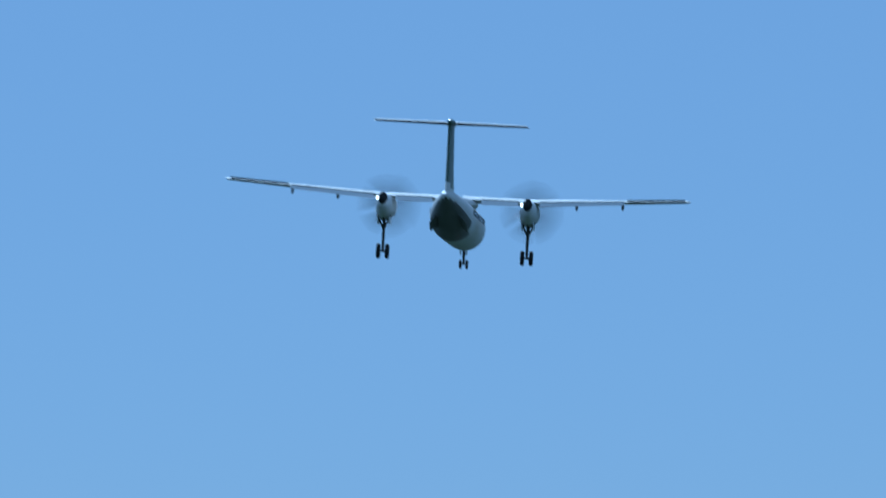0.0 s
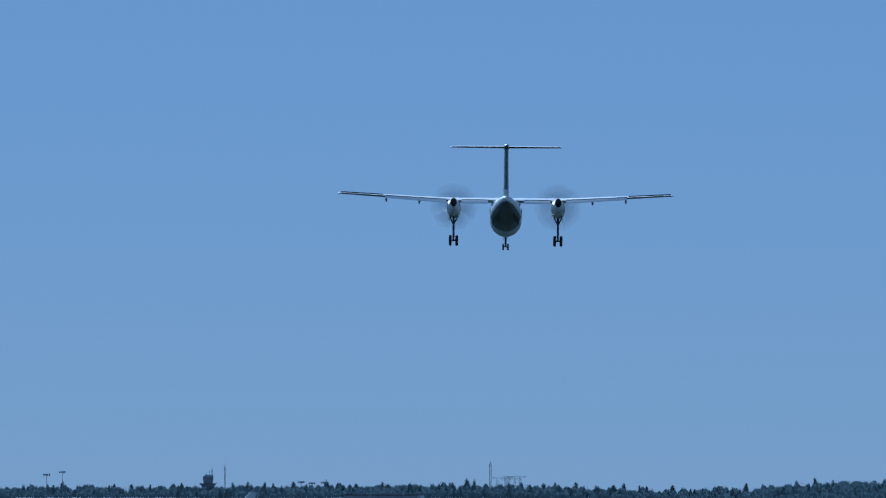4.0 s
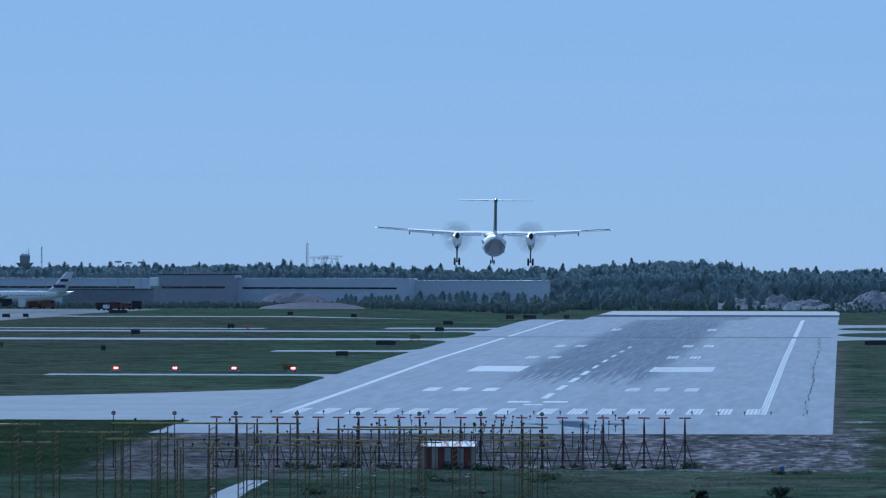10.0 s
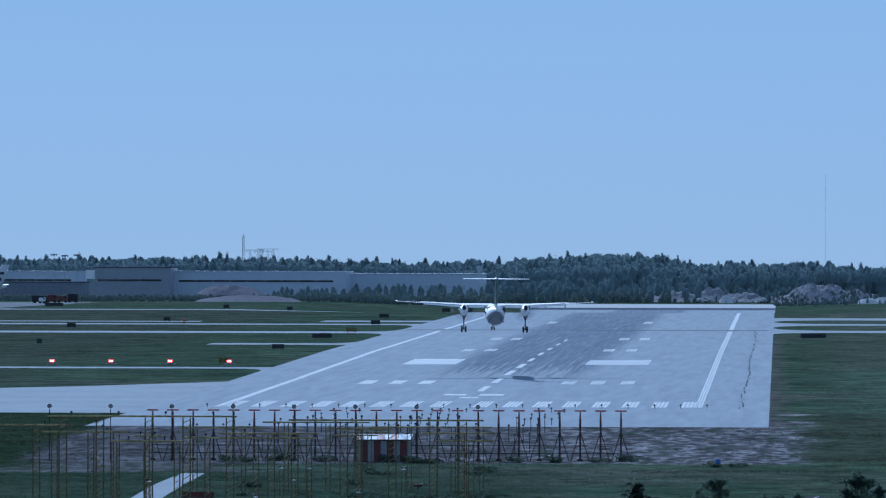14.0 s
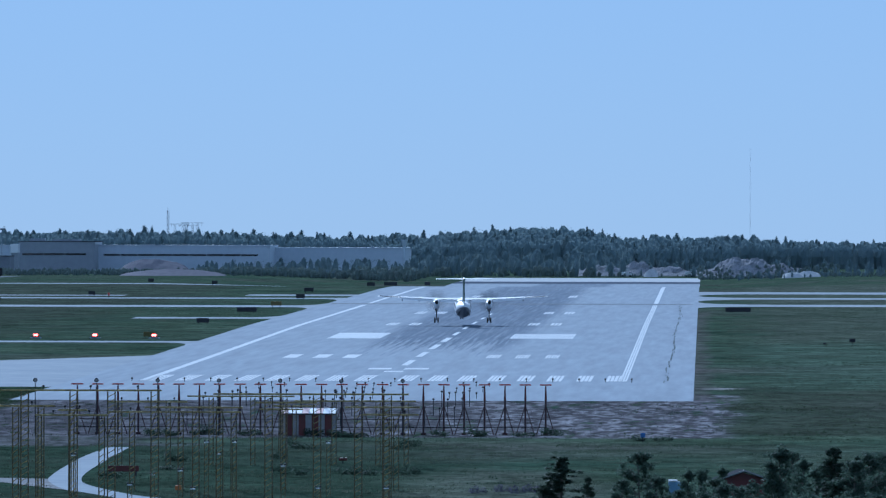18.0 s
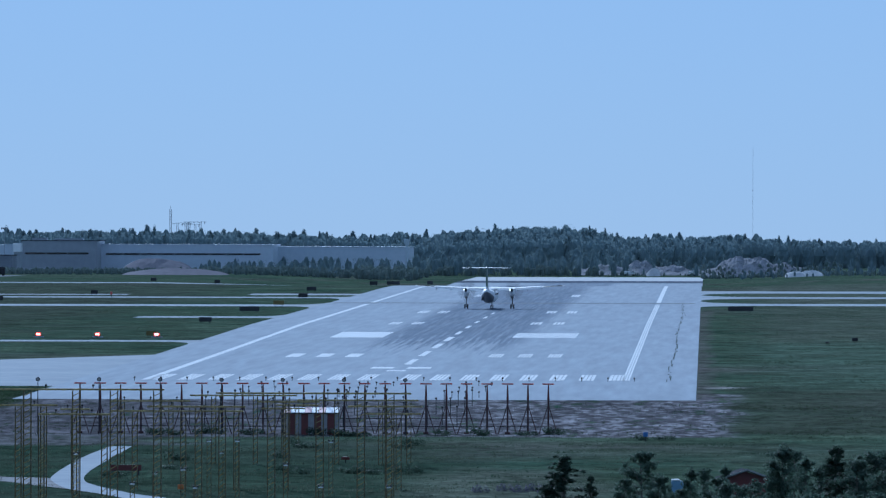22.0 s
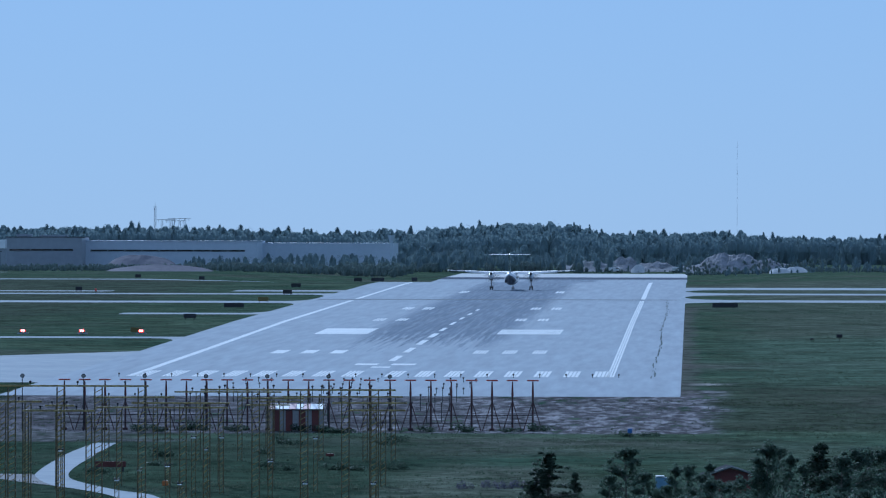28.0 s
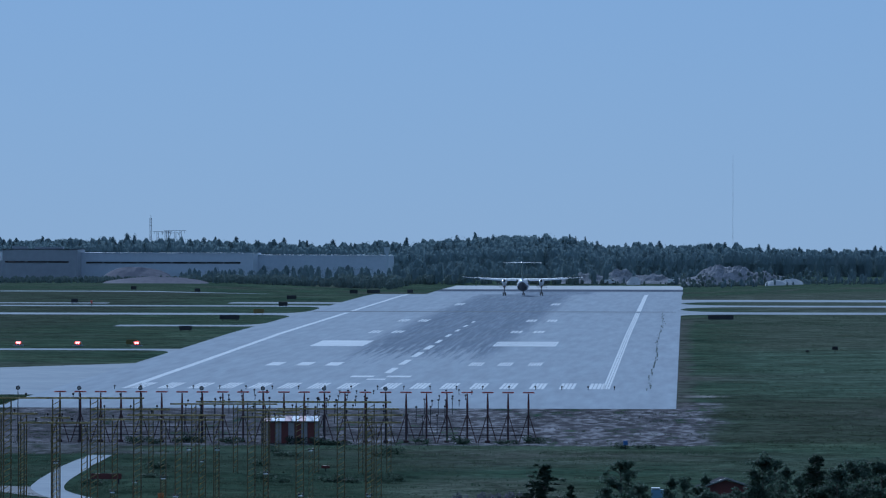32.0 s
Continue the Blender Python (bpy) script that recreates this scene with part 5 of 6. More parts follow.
def control_tower():
    y = 3900.0
    x = (-207 - 1244) * y / F
    a = thing("control_tower", pose(x, y, land(x, y)), "airport control tower rising above the forest", "tower")
    g = land(x, y)
    zt = EYE.z - (366 - 400) * y / F - g
    part("shaft", tube(bmesh.new(), (0, 0, 0), (0, 0, zt - 5), 1.2, 1.2, 12), M_CLADDARK, a)
    part("collar", tube(bmesh.new(), (0, 0, zt - 6.4), (0, 0, zt - 3.6), 1.5, 3.9, 14), M_CLADDARK, a, "flaring collar")
    part("cab", tube(bmesh.new(), (0, 0, zt - 3.6), (0, 0, zt - 0.8), 2.0, 2.3, 12), M_HAZEGREY, a, "grey glazed cab")
    part("roof", tube(bmesh.new(), (0, 0, zt - 0.8), (0, 0, zt), 2.5, 1.6, 12), M_CLADDARK, a)
    for k, h in ((-0.8, 0.9), (0.6, 1.6)):
        part("aerial", tube(bmesh.new(), (k, 0, zt - 0.3), (k, 0, zt + h), 0.09, 0.06, 5), M_DARKMETAL, a)
    return a


control_tower()


# ---- rock heaps and earth mounds ----
def heap(name, px0, px1, top, base_y, depth, material, label, seed):
    s = base_y / F
    x0, x1 = (px0 - 1244) * s, (px1 - 1244) * s
    g = land((x0 + x1) / 2, base_y)
    h = EYE.z - (top - 400) * s - g
    nx, ny = 70, 16
    rocky = material in (M_ROCK, M_PALEROCK)
    bm = bmesh.new()
    rows = []
    for j in range(ny + 1):
        v = j / ny
        row = []
        for i in range(nx + 1):
            u = i / nx
            env = max(0.0, math.sin(math.pi * u)) ** (0.32 if rocky else 0.45) * min(1, 2.2 * min(v + 0.02, 1.02 - v))
            x = x0 + (x1 - x0) * u
            z = h * env * ((0.8 if rocky else 0.85) + (0.42 if rocky else 0.14) * noise.fractal(Vector((x * (0.13 if rocky else 0.1) + seed, v * 2, 0.3)), 0.75, 2.1, 6))
            row.append(bm.verts.new((x, base_y + depth * v, g - 0.4 + max(0, z))))
        rows.append(row)
    for r, q in zip(rows, rows[1:]):
        for i in range(nx):
            bm.faces.new((r[i], r[i + 1], q[i + 1], q[i]))
    return tagged(part(name, bm, material), label, name.replace("_", " "), kind="structure")


heap("earth_mound", 203, 396, 446, 2850, 30, M_EARTH, "long brown earth mound behind the taxiway", 1.0)
heap("earth_mound", 205, 330, 426, 3180, 30, M_EARTH, "brown earth heap before the warehouse", 2.0)
heap("rock_outcrop", 1240, 1425, 424, 3050, 40, M_ROCK, "broken grey rock outcrop with patches of scrub", 4.0)
heap("rock_outcrop", 1010, 1245, 437, 3120, 30, M_ROCK, "low grey rock outcrop with scrub", 5.0)
heap("rock_heap", 1383, 1420, 444, 2960, 12, M_PALEROCK, "pale heap of crushed rock", 6.0)
heap("rock_heap", 1410, 1452, 448, 2965, 12, M_PALEROCK, "lower pale heap of crushed rock", 6.6)
heap("rock_heap", 1137, 1163, 444, 3096, 10, M_PALEROCK, "pale heap of crushed rock", 7.0)


# ---- parked airliner on the apron ----
M_BROWN = mat("brown_container_paint", (0.10, 0.055, 0.04), 0.6, 0, (0.15, 0.08, 0.055), 0.6)
M_NAVY = mat("navy_paint", (0.02, 0.03, 0.07), 0.4, 0, (0.03, 0.04, 0.09), 0.3)


def parked_airliner():
    y = 2960.0
    s = y / F
    xn, xt = (-386 - 1244) * s, (-120 - 1244) * s
    L = 44.5
    a = thing("parked_airliner", pose((xn + xt) / 2, y, land((xn + xt) / 2, y), 0, 0, 84), "white parked jet airliner with dark tail on the apron", "airplane")
    a.matrix_basis = a.matrix_basis @ Matrix.Diagonal((0.92, 1.07, 0.92, 1))
    hull = [(22, 0.1, 0.1, 3.0), (21.3, 0.9, 0.9, 3.1), (19.5, 1.7, 1.75, 3.4), (17, 1.97, 2.05, 3.6), (0, 1.97, 2.05, 3.6), (-10, 1.97, 2.05, 3.6), (-15, 1.6, 1.6, 4.0), (-19, 0.9, 0.9, 4.5), (-22, 0.3, 0.35, 4.9)]
    body = part("fuselage", loft(bmesh.new(), [ellipse(0, yy, z, rx, rz, 20) for yy, rx, rz, z in hull]), M_WHITE, a, "white fuselage", True)
    for sd in (-1, 1):
        loft(b := bmesh.new(), [foil(sd * x, yy, z, c, t) for x, yy, c, t, z in ((1.5, 5.5, 7.5, 0.9, 2.5), (6, 2.0, 4.6, 0.55, 2.9), (17, -4.2, 1.6, 0.25, 3.9))])
        part("wing", b, M_WHITE, a, "white wing", True)
        loft(b := bmesh.new(), [ellipse(sd * 5.75, yy, 1.6, r, r, 16) for yy, r in ((6.3, 0.95), (5.4, 1.15), (3.2, 1.05), (1.4, 0.6))])
        part("engine", b, M_WHITE, a, "pale jet engine", True)
        loft(b := bmesh.new(), [foil(sd * x, yy, z, c, t) for x, yy, c, t, z in ((0.4, -17.2, 3.4, 0.35, 4.9), (6.2, -20.4, 1.5, 0.15, 5.5))])
        part("tailplane", b, M_WHITE, a, "", True)
        for k in range(30):
            box(b := bmesh.new(), sd * 1.96, 15.5 - k * 1.02, 4.1, 0.06, 0.28, 0.38)
            part("cabin_window", b, M_GLASS, a)
        # dark lettering, unreadable at this distance
        for k in range(10):
            box(b := bmesh.new(), sd * 1.99, 13.6 - k * 1.5, 3.35, 0.04, 0.75, 1.3, 0, 0.01)
            part("lettering_bar", b, M_GLASS, a, "dark blue lettering bar")
        b = bmesh.new()
        tube(b, (sd * 3.8, -1.5, 2.3), (sd * 3.8, -1.5, 0.6), 0.18, None, 8)
        leg = part("main_gear_leg", b, M_STEEL, a)
        for k in (-0.4, 0.4):
            wheel(sd * 3.8 + k, -1.5, 0.58, 0.58, 0.4, leg)
    b = bmesh.new()
    tube(b, (0, 16, 2.0), (0, 16, 0.4), 0.12, None, 8)
    leg = part("nose_gear_leg", b, M_STEEL, a)
    wheel(0, 16, 0.4, 0.4, 0.5, leg)
    loft(b := bmesh.new(), [[(px * t, yy - u * c, z) for u, px in ((0, 0), (0.2, 0.5), (0.6, 0.45), (1, 0.05), (1, -0.05), (0.6, -0.45), (0.2, -0.5))] for z, yy, c, t in ((5.2, -14.2, 6.4, 0.6), (7.5, -16.9, 4.6, 0.5), (12.4, -20.6, 2.3, 0.35))])
    fin = part("fin", b, M_WINGGREY, a, "pale grey tail fin", True)
    for cy, cz, sy, sz in ((-18.6, 7.3, 3.6, 1.1), (-20.0, 9.4, 2.4, 0.9)):
        part("fin_mark", box(bmesh.new(), 0, cy, cz, 0.64, sy, sz, 0, 0.02), M_NAVY, fin, "dark navy bar")
    return a


parked_airliner()


def van(px, y, w, h, col, label, turn=0):
    x = (px - 1244) * y / F
    a = thing("service_vehicle", pose(x, y, land(x, y), 0, 0, turn), label, "vehicle")
    part("body", box(bmesh.new(), 0, 0, 0.45 + h / 2, w, 2.0, h, 0, 0.15), col, a)
    part("cab_glass", box(bmesh.new(), w * 0.32, 0, 0.5 + h * 0.72, w * 0.26, 2.04, h * 0.3, 0, 0.05), M_GLASS, a)
    for sx in (-0.33, 0.33):
        for sy in (-0.85, 0.85):
            part("wheel", tube(bmesh.new(), (sx * w, sy - 0.12, 0.4), (sx * w, sy + 0.12, 0.4), 0.4, None, 12), M_TYRE, a)
    return a


van(-212, 2800, 1.8, 2.6, M_WHITEWALL, "white high-sided service van on the apron", 90)
van(-188, 2830, 4.5, 1.9, M_DARKRED, "dark red service truck on the apron")
van(-165, 2820, 4.0, 2.2, M_BROWN, "brown service truck on the apron")
van(-66, 2700, 4.6, 1.8, M_DARKMETAL, "dark vehicle with pale load beside the apron")
van(-62, 2690, 1.8, 1.2, M_WHITEWALL, "small white baggage tug beside the apron")
van(-46, 2740, 3.4, 1.9, M_DARKRED, "dark red freight truck beside the apron")
van(-26, 2745, 3.0, 1.6, M_BROWN, "brown freight dolly beside the apron")
van(-8, 2750, 3.0, 2.2, M_DARKMETAL, "dark freight container truck beside the apron")
van(-499, 2640, 6.8, 4.2, M_DARKMETAL, "tall dark cargo loader on the apron")
van(-455, 2790, 5.0, 2.3, M_BROWN, "brown baggage truck on the apron")
van(-416, 2800, 4.6, 2.4, M_BROWN, "brown catering truck on the apron")
van(-408, 2795, 3.0, 1.9, M_WHITEWALL, "white service van on the apron")
# dark bodies added for the service gear and shadow under the airliner
van(-368, 2900, 5.6, 1.5, M_DARKMETAL, "low dark service vehicle filling the shadow under the airliner")
van(-336, 2905, 5.2, 1.3, M_DARKMETAL, "low dark service vehicle filling the shadow under the airliner")
van(-262, 2905, 5.0, 2.2, M_DARKMETAL, "dark service vehicle filling the shadow under the airliner")
van(-240, 2900, 3.6, 2.4, M_DARKMETAL, "dark service vehicle filling the shadow under the airliner")
van(1108, 3100, 3.6, 1.2, M_WHITEWALL, "white van parked below the rocks")
van(1218, 3100, 2.6, 1.3, M_WHITEWALL, "small white van parked below the rocks")
van(1155, 3104, 3.0, 1.0, M_WHITEWALL, "white van parked below the rocks")


# ---- foreground path, barrier and small things ----
def strip(name, stations, material, label, lift):
    """A path between two edges: x, y on one side and on the other, smoothed from station to station."""
    P = [Vector(p) for p in stations]
    bm, prev = bmesh.new(), None
    for i in range(len(P) - 1):
        p0, p1, p2, p3 = P[max(i - 1, 0)], P[i], P[i + 1], P[min(i + 2, len(P) - 1)]
        for k in range(9 if i == len(P) - 2 else 8):
            t = k / 8
            q = 0.5 * ((2 * p1) + (p2 - p0) * t + (2 * p0 - 5 * p1 + 4 * p2 - p3) * t * t + (3 * p1 - p0 - 3 * p2 + p3) * t ** 3)
            row = [bm.verts.new((q[0] + (q[2] - q[0]) * j / 4, q[1] + (q[3] - q[1]) * j / 4, land(q[0], q[1] + (q[3] - q[1]) * j / 4) + lift)) for j in range(5)]
            for j in range(4 if prev else 0):
                bm.faces.new((prev[j], prev[j + 1], row[j + 1], row[j]))
            prev = row
    bmesh.ops.recalc_face_normals(bm, faces=bm.faces[:])
    if bm.faces[0].normal.z < 0:
        bmesh.ops.reverse_faces(bm, faces=bm.faces[:])
    return tagged(part(name, bm, material), label, "path", kind="structure")


strip("path", [(-55.9, 864.0, -53.8, 864.0), (-56.2, 832.0, -53.5, 832.0), (-55.9, 806.5, -53.2, 805.0), (-55.6, 788.1, -52.9, 788.1), (-54.9, 772.3, -52.3, 774.9), (-52.3, 753.5, -51.2, 764.7),
               (-49.7, 745.0, -48.6, 752.3), (-46.7, 734.4, -45.8, 741.4), (-44.6, 722.9, -43.2, 734.4), (-43.5, 711.8, -41.4, 722.9), (-42.0, 689.3, -40.1, 706.4), (-41.8, 650.0, -39.0, 650.0)],
      M_TAXI, "pale concrete service path bending sharply through the grass", 0.03)
strip("path", [(-110.0, 786.0, -109.0, 775.0), (-65.4, 782.8, -64.5, 772.3), (-59.3, 778.8, -58.6, 768.5), (-56.9, 777.5, -55.7, 760.9), (-53.4, 774.9, -51.8, 751.5)],
      M_SIDEPATH, "worn grey service path joining from the side", 0.026)


def barrier():
    y = 785.0
    x = (216 - 1244) * y / F
    a = thing("barrier", pose(x, y, land(x, y) + 0.0), "dark red road barrier standing beside the path", "barrier")
    part("board", box(bmesh.new(), 0, 0, 0.6, 2.7, 0.15, 0.5, 0, 0.02), M_DARKRED, a)
    for s in (-1.1, 1.1):
        part("leg", box(bmesh.new(), s, 0, 0.2, 0.12, 0.5, 0.4), M_DARKMETAL, a)
    return a


barrier()


def marker(px, y, h, w, material, label, name="marker_post"):
    x = (px - 1244) * y / F
    a = thing(name, pose(x, y, land(x, y)), label, "marker")
    part("post", tube(bmesh.new(), (0, 0, 0), (0, 0, h * 0.6), 0.05, None, 6), M_DARKMETAL, a)
    part("cap", box(bmesh.new(), 0, 0, h * 0.75, w, w * 0.6, h * 0.5, 0, 0.04), material, a)
    return a


marker(606, 818, 0.5, 0.75, M_DARKRED, "dark red box lying in the grass", "marker_box")
marker(1137, 885, 0.9, 0.45, M_BLUE, "blue box on a post in the gravel")
marker(314, 742, 0.8, 0.5, M_PAPIBODY, "orange marker box in the grass")
marker(1507, 1364, 1.0, 0.9, M_DARKMETAL, "dark equipment box in the grass")
marker(1458, 1360, 0.5, 0.5, M_DARKMETAL, "small dark box in the grass")
marker(190, 1950, 1.2, 0.4, M_RED, "small red marker in the grass")
cab = thing("portable_cabin", pose((1196 - 1244) * 720 / F, 720, land(0, 720)), "faded blue portable cabin with pale roof among the bushes", "cabin")
part("wall", box(bmesh.new(), 0, 0, 1.0, 1.2, 1.2, 2.0, 0, 0.03), M_PALEBLUE, cab, "faded blue panel wall")
part("roof", box(bmesh.new(), -0.25, 0, 2.08, 0.7, 1.3, 0.12, 0, 0.03), M_WHITEWALL, cab, "pale roof")
part("door", box(bmesh.new(), 0.1, -0.62, 0.95, 0.6, 0.05, 1.8, 0, 0.01), M_PALEBLUE, cab)


# ---- weeds and flowers in the foreground grass ----
def tussock(rng, material, name, label, w, h, n, size):
    c = [(rng.uniform(-w, w) * 0.8, rng.uniform(-0.6, 0.6), rng.uniform(0.15, 0.6) * h) for _ in range(9)]
    v, f = leaf_cloud(rng, c, [h * 0.5] * 9, n, size, 0.8)
    v[:, 2] = np.maximum(v[:, 2], 0.0)
    ob = new(name, raw_mesh(name, v, f, material))
    return tagged(ob, label, "weeds", "weeds in the grass")


rng = np.random.default_rng(31)
TUSS = [tussock(rng, M_DARKNEEDLE, "weed_clump", "dark green clump of tall weeds", 0.9, 0.8, 700, 0.16) for _ in range(3)]
spots = [(270, 745), (300, 745), (350, 742), (375, 742), (518, 766), (535, 768), (555, 745), (612, 747), (628, 747), (640, 814), (612, 813), (660, 815), (712, 815), (728, 812), (705, 768), (728, 764), (310, 790), (490, 785),
         (500, 813), (530, 815), (300, 806), (200, 822), (590, 746), (440, 744), (780, 745), (845, 745), (925, 745), (980, 743), (1130, 752), (1170, 752)]
for k, (px, py) in enumerate(spots):
    y = float(np.interp(-py, [-883, -805, -774, -743], [706, 800, 850, 906]))
    x = (px - 1244) * y / F
    m = Matrix.Translation((x, y, land(x, y) - 0.05)) @ Matrix.Rotation(rng.uniform(-0.3, 0.3), 4, "Z") @ Matrix.Diagonal((rng.uniform(0.7, 1.5), 1, rng.uniform(0.7, 1.3), 1))
    if k < 3:
        TUSS[k].matrix_basis = m
    else:
        copy_thing(TUSS[k % 3], m)
LUP = tussock(rng, M_LUPIN, "lupin_patch", "patch of purple lupins in the grass", 1.3, 0.8, 900, 0.13)
for k, px in enumerate((842, 885, 912, 936, 955)):
    y = 748.0 + (k % 2) * 3
    x = (px - 1244) * y / F
    m = Matrix.Translation((x, y, land(x, y) - 0.05)) @ Matrix.Diagonal((0.7 if k == 0 else 1.0, 1, 1, 1))
    if k == 0:
        LUP.matrix_basis = m
    else:
        copy_thing(LUP, m)


# ---- the grass itself, standing in tufts ----
def grass(name, label, x0, x1, y0, y1, count, clumps, hmin, hmax, seed, bare, material):
    """Thin blades in threes, scattered evenly and in thicker clumps; bare(x, y) is the share left out."""
    rng = np.random.default_rng(seed)
    half = count // 2
    xe, ye = rng.uniform(x0, x1, half), rng.uniform(y0, y1, half)
    cx, cy, cr = rng.uniform(x0, x1, clumps), rng.uniform(y0, y1, clumps), rng.uniform(0.4, 3.0, clumps)
    k = rng.integers(0, clumps, count - half)
    x = np.concatenate([xe, cx[k] + rng.normal(size=len(k)) * cr[k] * 1.6])
    y = np.concatenate([ye, cy[k] + rng.normal(size=len(k)) * cr[k]])
    tall = np.concatenate([np.full(half, 0.75), rng.uniform(0.7, 1.5, clumps)[k]])
    keep = (rng.uniform(0, 1, count) > bare(x, y)) & (x > x0) & (x < x1) & (y > y0) & (y < y1)
    x, y, tall = x[keep], y[keep], tall[keep]
    n = len(x)
    z = np.interp(y, KY, KZ)
    h = rng.uniform(hmin, hmax, n) * tall
    out = []
    for b in range(3):
        a = rng.uniform(0, np.pi, n)
        w = rng.uniform(0.35, 0.8, n) * h
        ox, oy = rng.normal(size=n) * 0.12, rng.normal(size=n) * 0.12
        ex, ey = np.cos(a) * w * 0.5, np.sin(a) * w * 0.5
        lean = rng.normal(size=(n, 2)) * (h * 0.5)[:, None]
        out.append(np.stack([np.stack([x + ox - ex, y + oy - ey, z - 0.03], 1), np.stack([x + ox + ex, y + oy + ey, z - 0.03], 1),
                             np.stack([x + ox + lean[:, 0], y + oy + lean[:, 1], z + h * rng.uniform(0.6, 1.0, n)], 1)], 1))
    v = np.concatenate(out).reshape(-1, 3)
    ob = new(name, raw_mesh(name, v, np.arange(len(v)).reshape(-1, 3), material))
    return tagged(ob, label, "grass", kind="stuff")


def field_bare(x, y):
    gravel = ((x > -75) & (x < 3) & (y > 899)) | ((x > -73) & (x < -51) & (y > 868))
    spur = (x < -53) & (np.abs(y - 771) < 8)
    line = np.interp(y, [650, 700, 717, 728, 738, 748, 759, 772, 790, 832, 863], [-40.4, -41.2, -42.5, -44, -46.3, -49.2, -51.8, -53.6, -54.1, -54.4, -55.2])
    return np.where(gravel, 0.86, 0.0) + np.where(spur | ((np.abs(x - line) < 2.0) & (y < 868)), 2.0, 0.0) + np.where((y > 1003) & (x > -77) & (x < 0), 2.0, 0.0) + 0.0


def verge_bare(x, y):
    return np.where((np.abs(y - 1380) < 8) | (np.abs(y - 1634) < 12), 2.0, 0.0)


grass("meadow_grass", "rough dark green grass with taller tufts before the runway", -118, -62, 885, 1072, 22000, 200, 0.06, 0.17, 41, field_bare, M_TUFTDARK)
grass("meadow_grass", "rough green grass with bare patches among the light masts", -118, -14, 600, 910, 70000, 600, 0.06, 0.17, 46, field_bare, M_TUFT)
grass("meadow_grass", "rough mown grass with drier patches before the runway", -14, 46, 600, 1010, 52000, 400, 0.06, 0.17, 44, lambda x, y: field_bare(x, y) + np.where((x > 3) & (y > 885), 0.8, 0.0), M_TUFT)
grass("meadow_grass", "lush dark grass beside the gravel", 3, 46, 885, 1008, 7000, 120, 0.06, 0.17, 47, lambda x, y: np.zeros(len(x)), M_TUFTDARK)
grass("verge_grass", "mown grass in low tufts beside the runway", -114, -79, 1285, 1795, 20000, 200, 0.06, 0.16, 42, verge_bare, M_TUFT)
grass("verge_grass", "darker rough grass towards the apron", -205, -110, 1225, 1795, 42000, 350, 0.06, 0.16, 48, verge_bare, M_TUFTDARK)
grass("verge_grass", "mown grass in low tufts beside the runway", 1.5, 72, 1010, 1815, 70000, 700, 0.06, 0.17, 43, lambda x, y: np.where(x < 3.5, 0.6, 0.0), M_TUFT)
grass("gravel", "loose pale stones scattered over bare gravel", -76, 2, 899, 1008, 29000, 500, 0.03, 0.10, 45, lambda x, y: np.where((np.abs(x + 38.6) < 50) & (y < 899), 1.0, 0.0), M_GRAVEL)


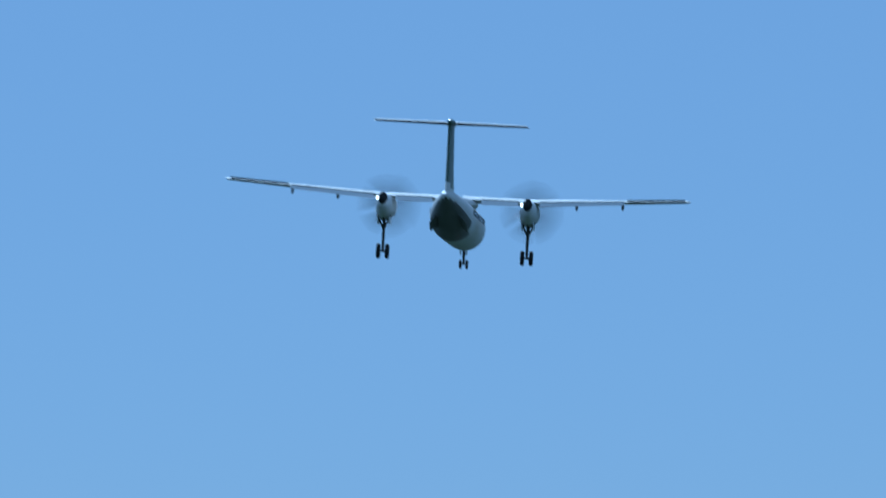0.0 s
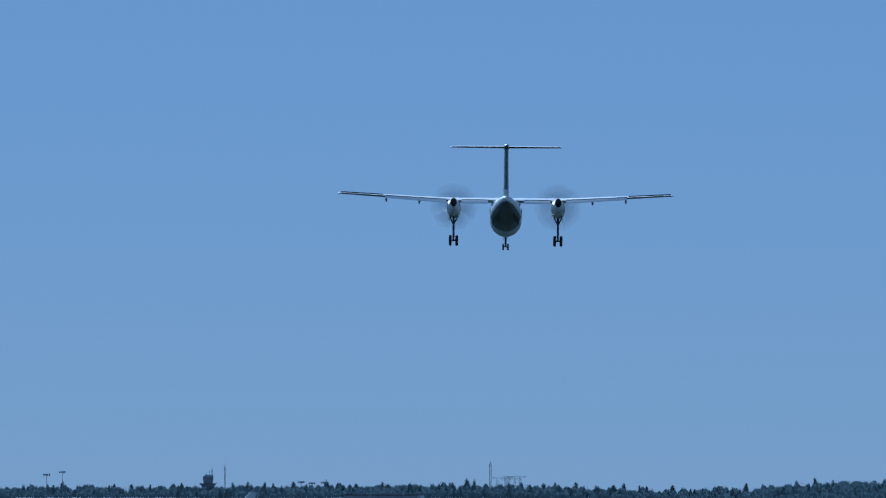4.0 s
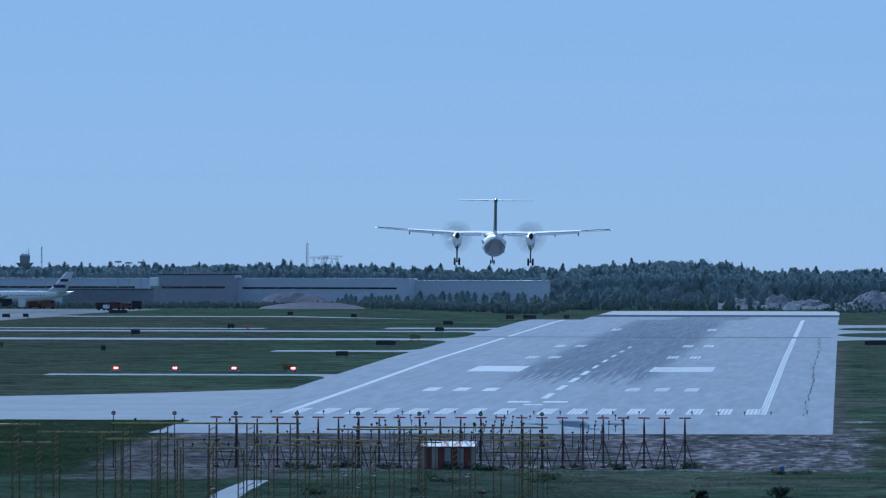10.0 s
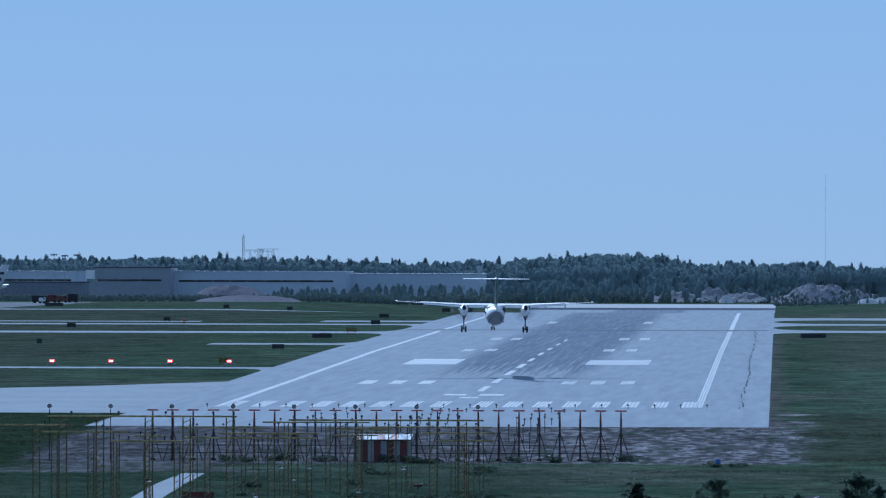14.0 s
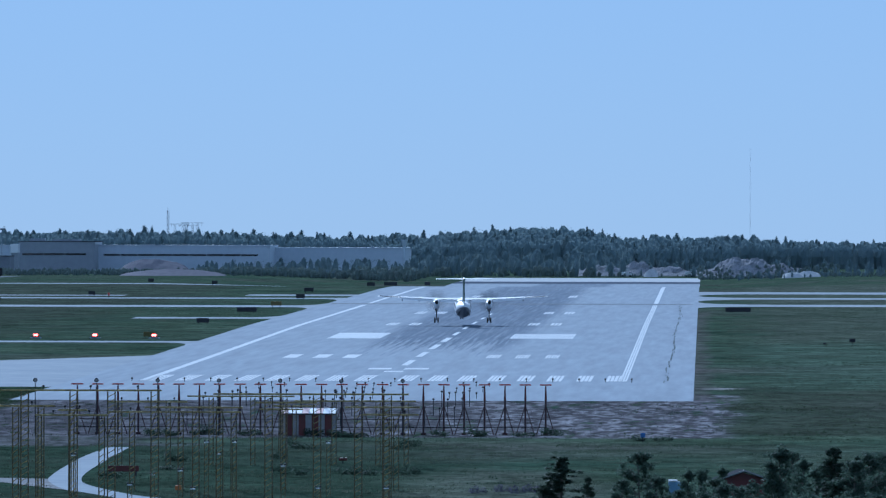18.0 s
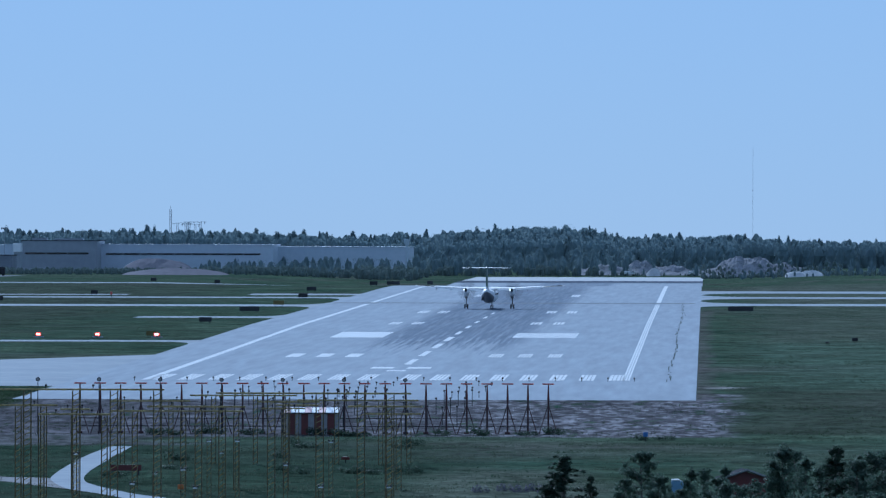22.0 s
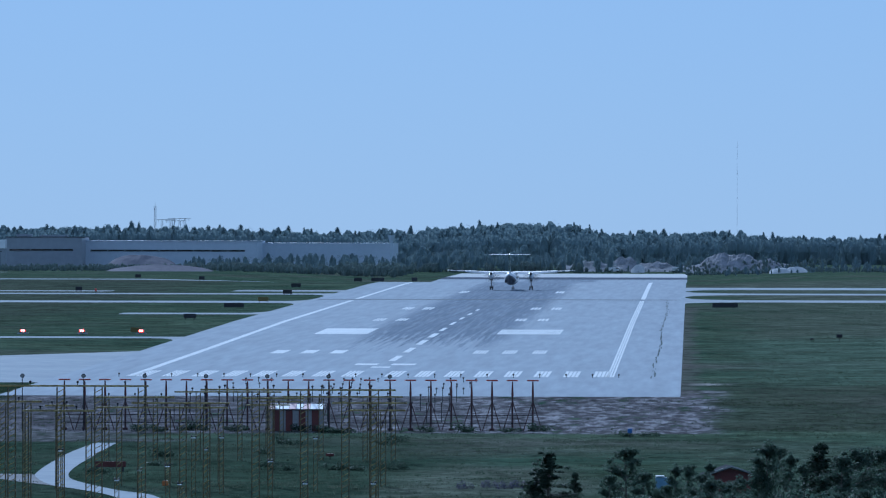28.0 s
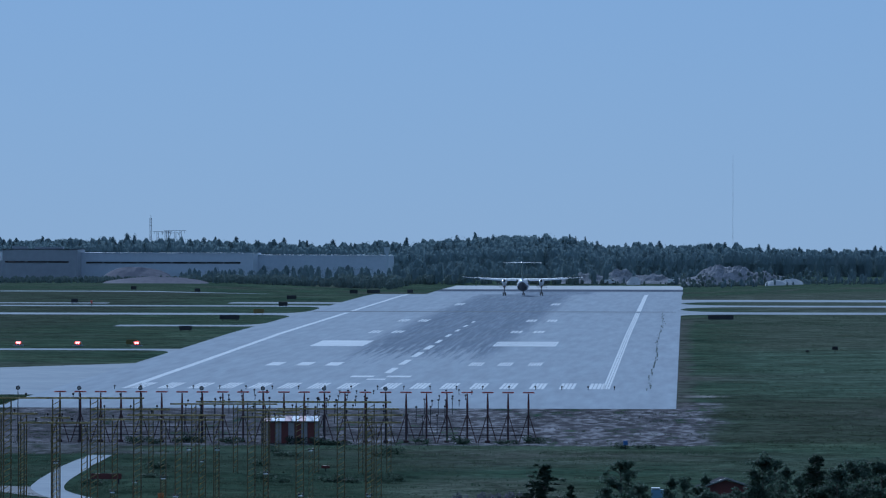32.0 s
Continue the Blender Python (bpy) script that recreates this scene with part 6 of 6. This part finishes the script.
# ---- what moves ----
# seconds, x, y, height of the wheels, pitch, bank (right wing down), heading
FLIGHT = [
    (0.0, -44.00, 560.0, 50.50, 1.70, 3.00, -2.15),
    (0.5, -43.98, 587.0, 48.93, 1.52, 2.40, -2.17),
    (1.0, -43.97, 614.0, 47.36, 1.35, 1.80, -2.20),
    (1.5, -43.96, 640.9, 45.78, 1.18, 0.90, -2.28),
    (2.0, -43.95, 667.9, 44.20, 1.00, -1.00, -2.35),
    (2.5, -43.93, 694.9, 42.60, 0.78, -2.00, -2.55),
    (3.0, -43.92, 722.0, 40.99, 0.55, -1.20, -2.75),
    (3.5, -43.90, 749.1, 39.38, 0.32, -0.40, -3.00),
    (4.0, -43.88, 776.3, 37.78, 0.10, 0.40, -3.25),
    (4.5, -43.85, 803.4, 36.20, -0.10, 1.20, -3.40),
    (5.0, -43.84, 830.6, 34.65, -0.30, 1.20, -3.55),
    (5.5, -43.82, 857.8, 33.12, -0.35, 0.85, -3.27),
    (6.0, -43.75, 885.0, 31.60, -0.40, 0.50, -3.00),
    (6.5, -43.72, 912.2, 30.13, -0.50, 0.55, -2.75),
    (7.0, -43.60, 939.3, 28.60, -0.60, 0.60, -2.50),
    (7.5, -43.23, 966.5, 26.91, -0.45, 0.55, -2.62),
    (8.0, -42.84, 993.6, 25.10, -0.30, 0.50, -2.75),
    (8.5, -42.46, 1020.8, 23.14, -0.10, -0.25, -2.83),
    (9.0, -42.15, 1048.0, 21.20, 0.10, -0.80, -2.90),
    (9.5, -41.94, 1075.2, 19.51, 0.35, 0.00, -2.88),
    (10.0, -41.75, 1102.5, 17.90, 0.60, 0.45, -2.85),
    (10.5, -41.69, 1129.7, 16.27, 0.75, 1.00, -2.88),
    (11.0, -41.60, 1157.0, 14.70, 0.90, 1.50, -2.90),
    (11.5, -41.21, 1184.2, 13.24, 0.95, 0.80, -2.95),
    (12.0, -40.80, 1211.4, 11.90, 1.00, -0.60, -3.00),
    (12.5, -40.44, 1238.7, 10.69, 1.00, -1.55, -3.05),
    (13.0, -40.20, 1266.0, 9.60, 1.00, -2.50, -3.10),
    (13.5, -40.38, 1293.5, 8.54, 0.90, -1.10, -2.90),
    (14.0, -40.73, 1321.0, 7.55, 0.80, 0.30, -2.70),
    (14.5, -40.88, 1348.5, 6.71, 1.05, 0.40, -2.65),
    (15.0, -40.85, 1376.0, 5.90, 1.30, 0.50, -2.60),
    (15.5, -40.70, 1403.3, 5.01, 1.55, 0.60, -2.55),
    (16.0, -40.51, 1430.5, 4.13, 1.80, 0.70, -2.50),
    (16.5, -40.49, 1457.7, 3.49, 2.00, 0.80, -2.45),
    (17.0, -40.55, 1485.0, 3.22, 2.20, 0.53, -2.40),
    (17.5, -40.37, 1512.4, 3.32, 2.10, 0.27, -2.30),
    (18.0, -40.21, 1540.0, 3.27, 2.00, 0.00, -2.20),
    (18.5, -40.35, 1567.9, 3.15, 1.90, 0.00, -1.90),
    (19.0, -40.50, 1596.0, 3.08, 1.90, 0.00, -1.60),
    (19.5, -40.77, 1624.0, 3.21, 1.50, 0.00, -1.12),
    (20.0, -41.06, 1652.0, 3.34, 1.00, 0.00, -0.65),
    (20.5, -41.21, 1680.1, 3.47, 0.65, 0.00, -0.22),
    (21.0, -41.31, 1708.0, 3.60, 0.30, 0.00, 0.20),
    (21.5, -41.40, 1735.4, 3.73, 0.20, 0.00, 0.45),
    (22.0, -41.43, 1762.0, 3.85, 0.10, 0.00, 0.70),
    (22.5, -41.32, 1787.3, 3.97, 0.10, 0.00, 0.57),
    (23.0, -41.14, 1812.0, 4.08, 0.09, 0.00, 0.45),
    (23.5, -40.96, 1836.5, 4.20, 0.09, 0.00, 0.38),
    (24.0, -40.76, 1860.6, 4.31, 0.08, 0.00, 0.30),
    (24.5, -40.55, 1884.4, 4.42, 0.08, 0.00, 0.31),
    (25.0, -40.37, 1908.0, 4.53, 0.07, 0.00, 0.32),
    (25.5, -40.23, 1931.6, 4.64, 0.07, 0.00, 0.34),
    (26.0, -40.11, 1955.0, 4.75, 0.06, 0.00, 0.35),
    (26.5, -39.99, 1978.3, 4.86, 0.06, 0.00, 0.39),
    (27.0, -39.90, 2001.2, 4.97, 0.05, 0.00, 0.42),
    (27.5, -39.84, 2023.4, 5.07, 0.05, 0.00, 0.46),
    (28.0, -39.77, 2045.0, 5.17, 0.04, 0.00, 0.50),
    (28.5, -39.71, 2065.9, 5.27, 0.04, 0.00, 0.50),
    (29.0, -39.66, 2086.2, 5.36, 0.03, 0.00, 0.50),
    (29.5, -39.53, 2105.9, 5.46, 0.03, 0.00, 0.40),
    (30.0, -39.40, 2125.0, 5.55, 0.02, 0.00, 0.30),
    (30.5, -39.29, 2143.2, 5.63, 0.01, 0.00, 0.15),
    (31.0, -39.17, 2160.6, 5.71, 0.01, 0.00, 0.00),
    (31.5, -39.04, 2177.7, 5.77, 0.01, 0.00, -0.14),
    (32.0, -38.90, 2195.0, 5.81, 0.00, 0.00, -0.28),
]


def motions():
    walk(AIRCRAFT, [(t, Matrix.Translation((x, y, z)) @ Matrix.Rotation(radians(-head), 4, "Z") @ Matrix.Rotation(radians(pitch), 4, "X") @ Matrix.Rotation(radians(bank), 4, "Y"))
                    for t, x, y, z, pitch, bank, head in FLIGHT])
    for hub, side in PROPS:
        walk(hub, [(k / FPS, pose(side * 4.4, 5.2, 3.45) @ Matrix.Rotation(radians(86 * k + 20 * side), 4, "Y")) for k in range(0, 32 * FPS + 1)])


motions()
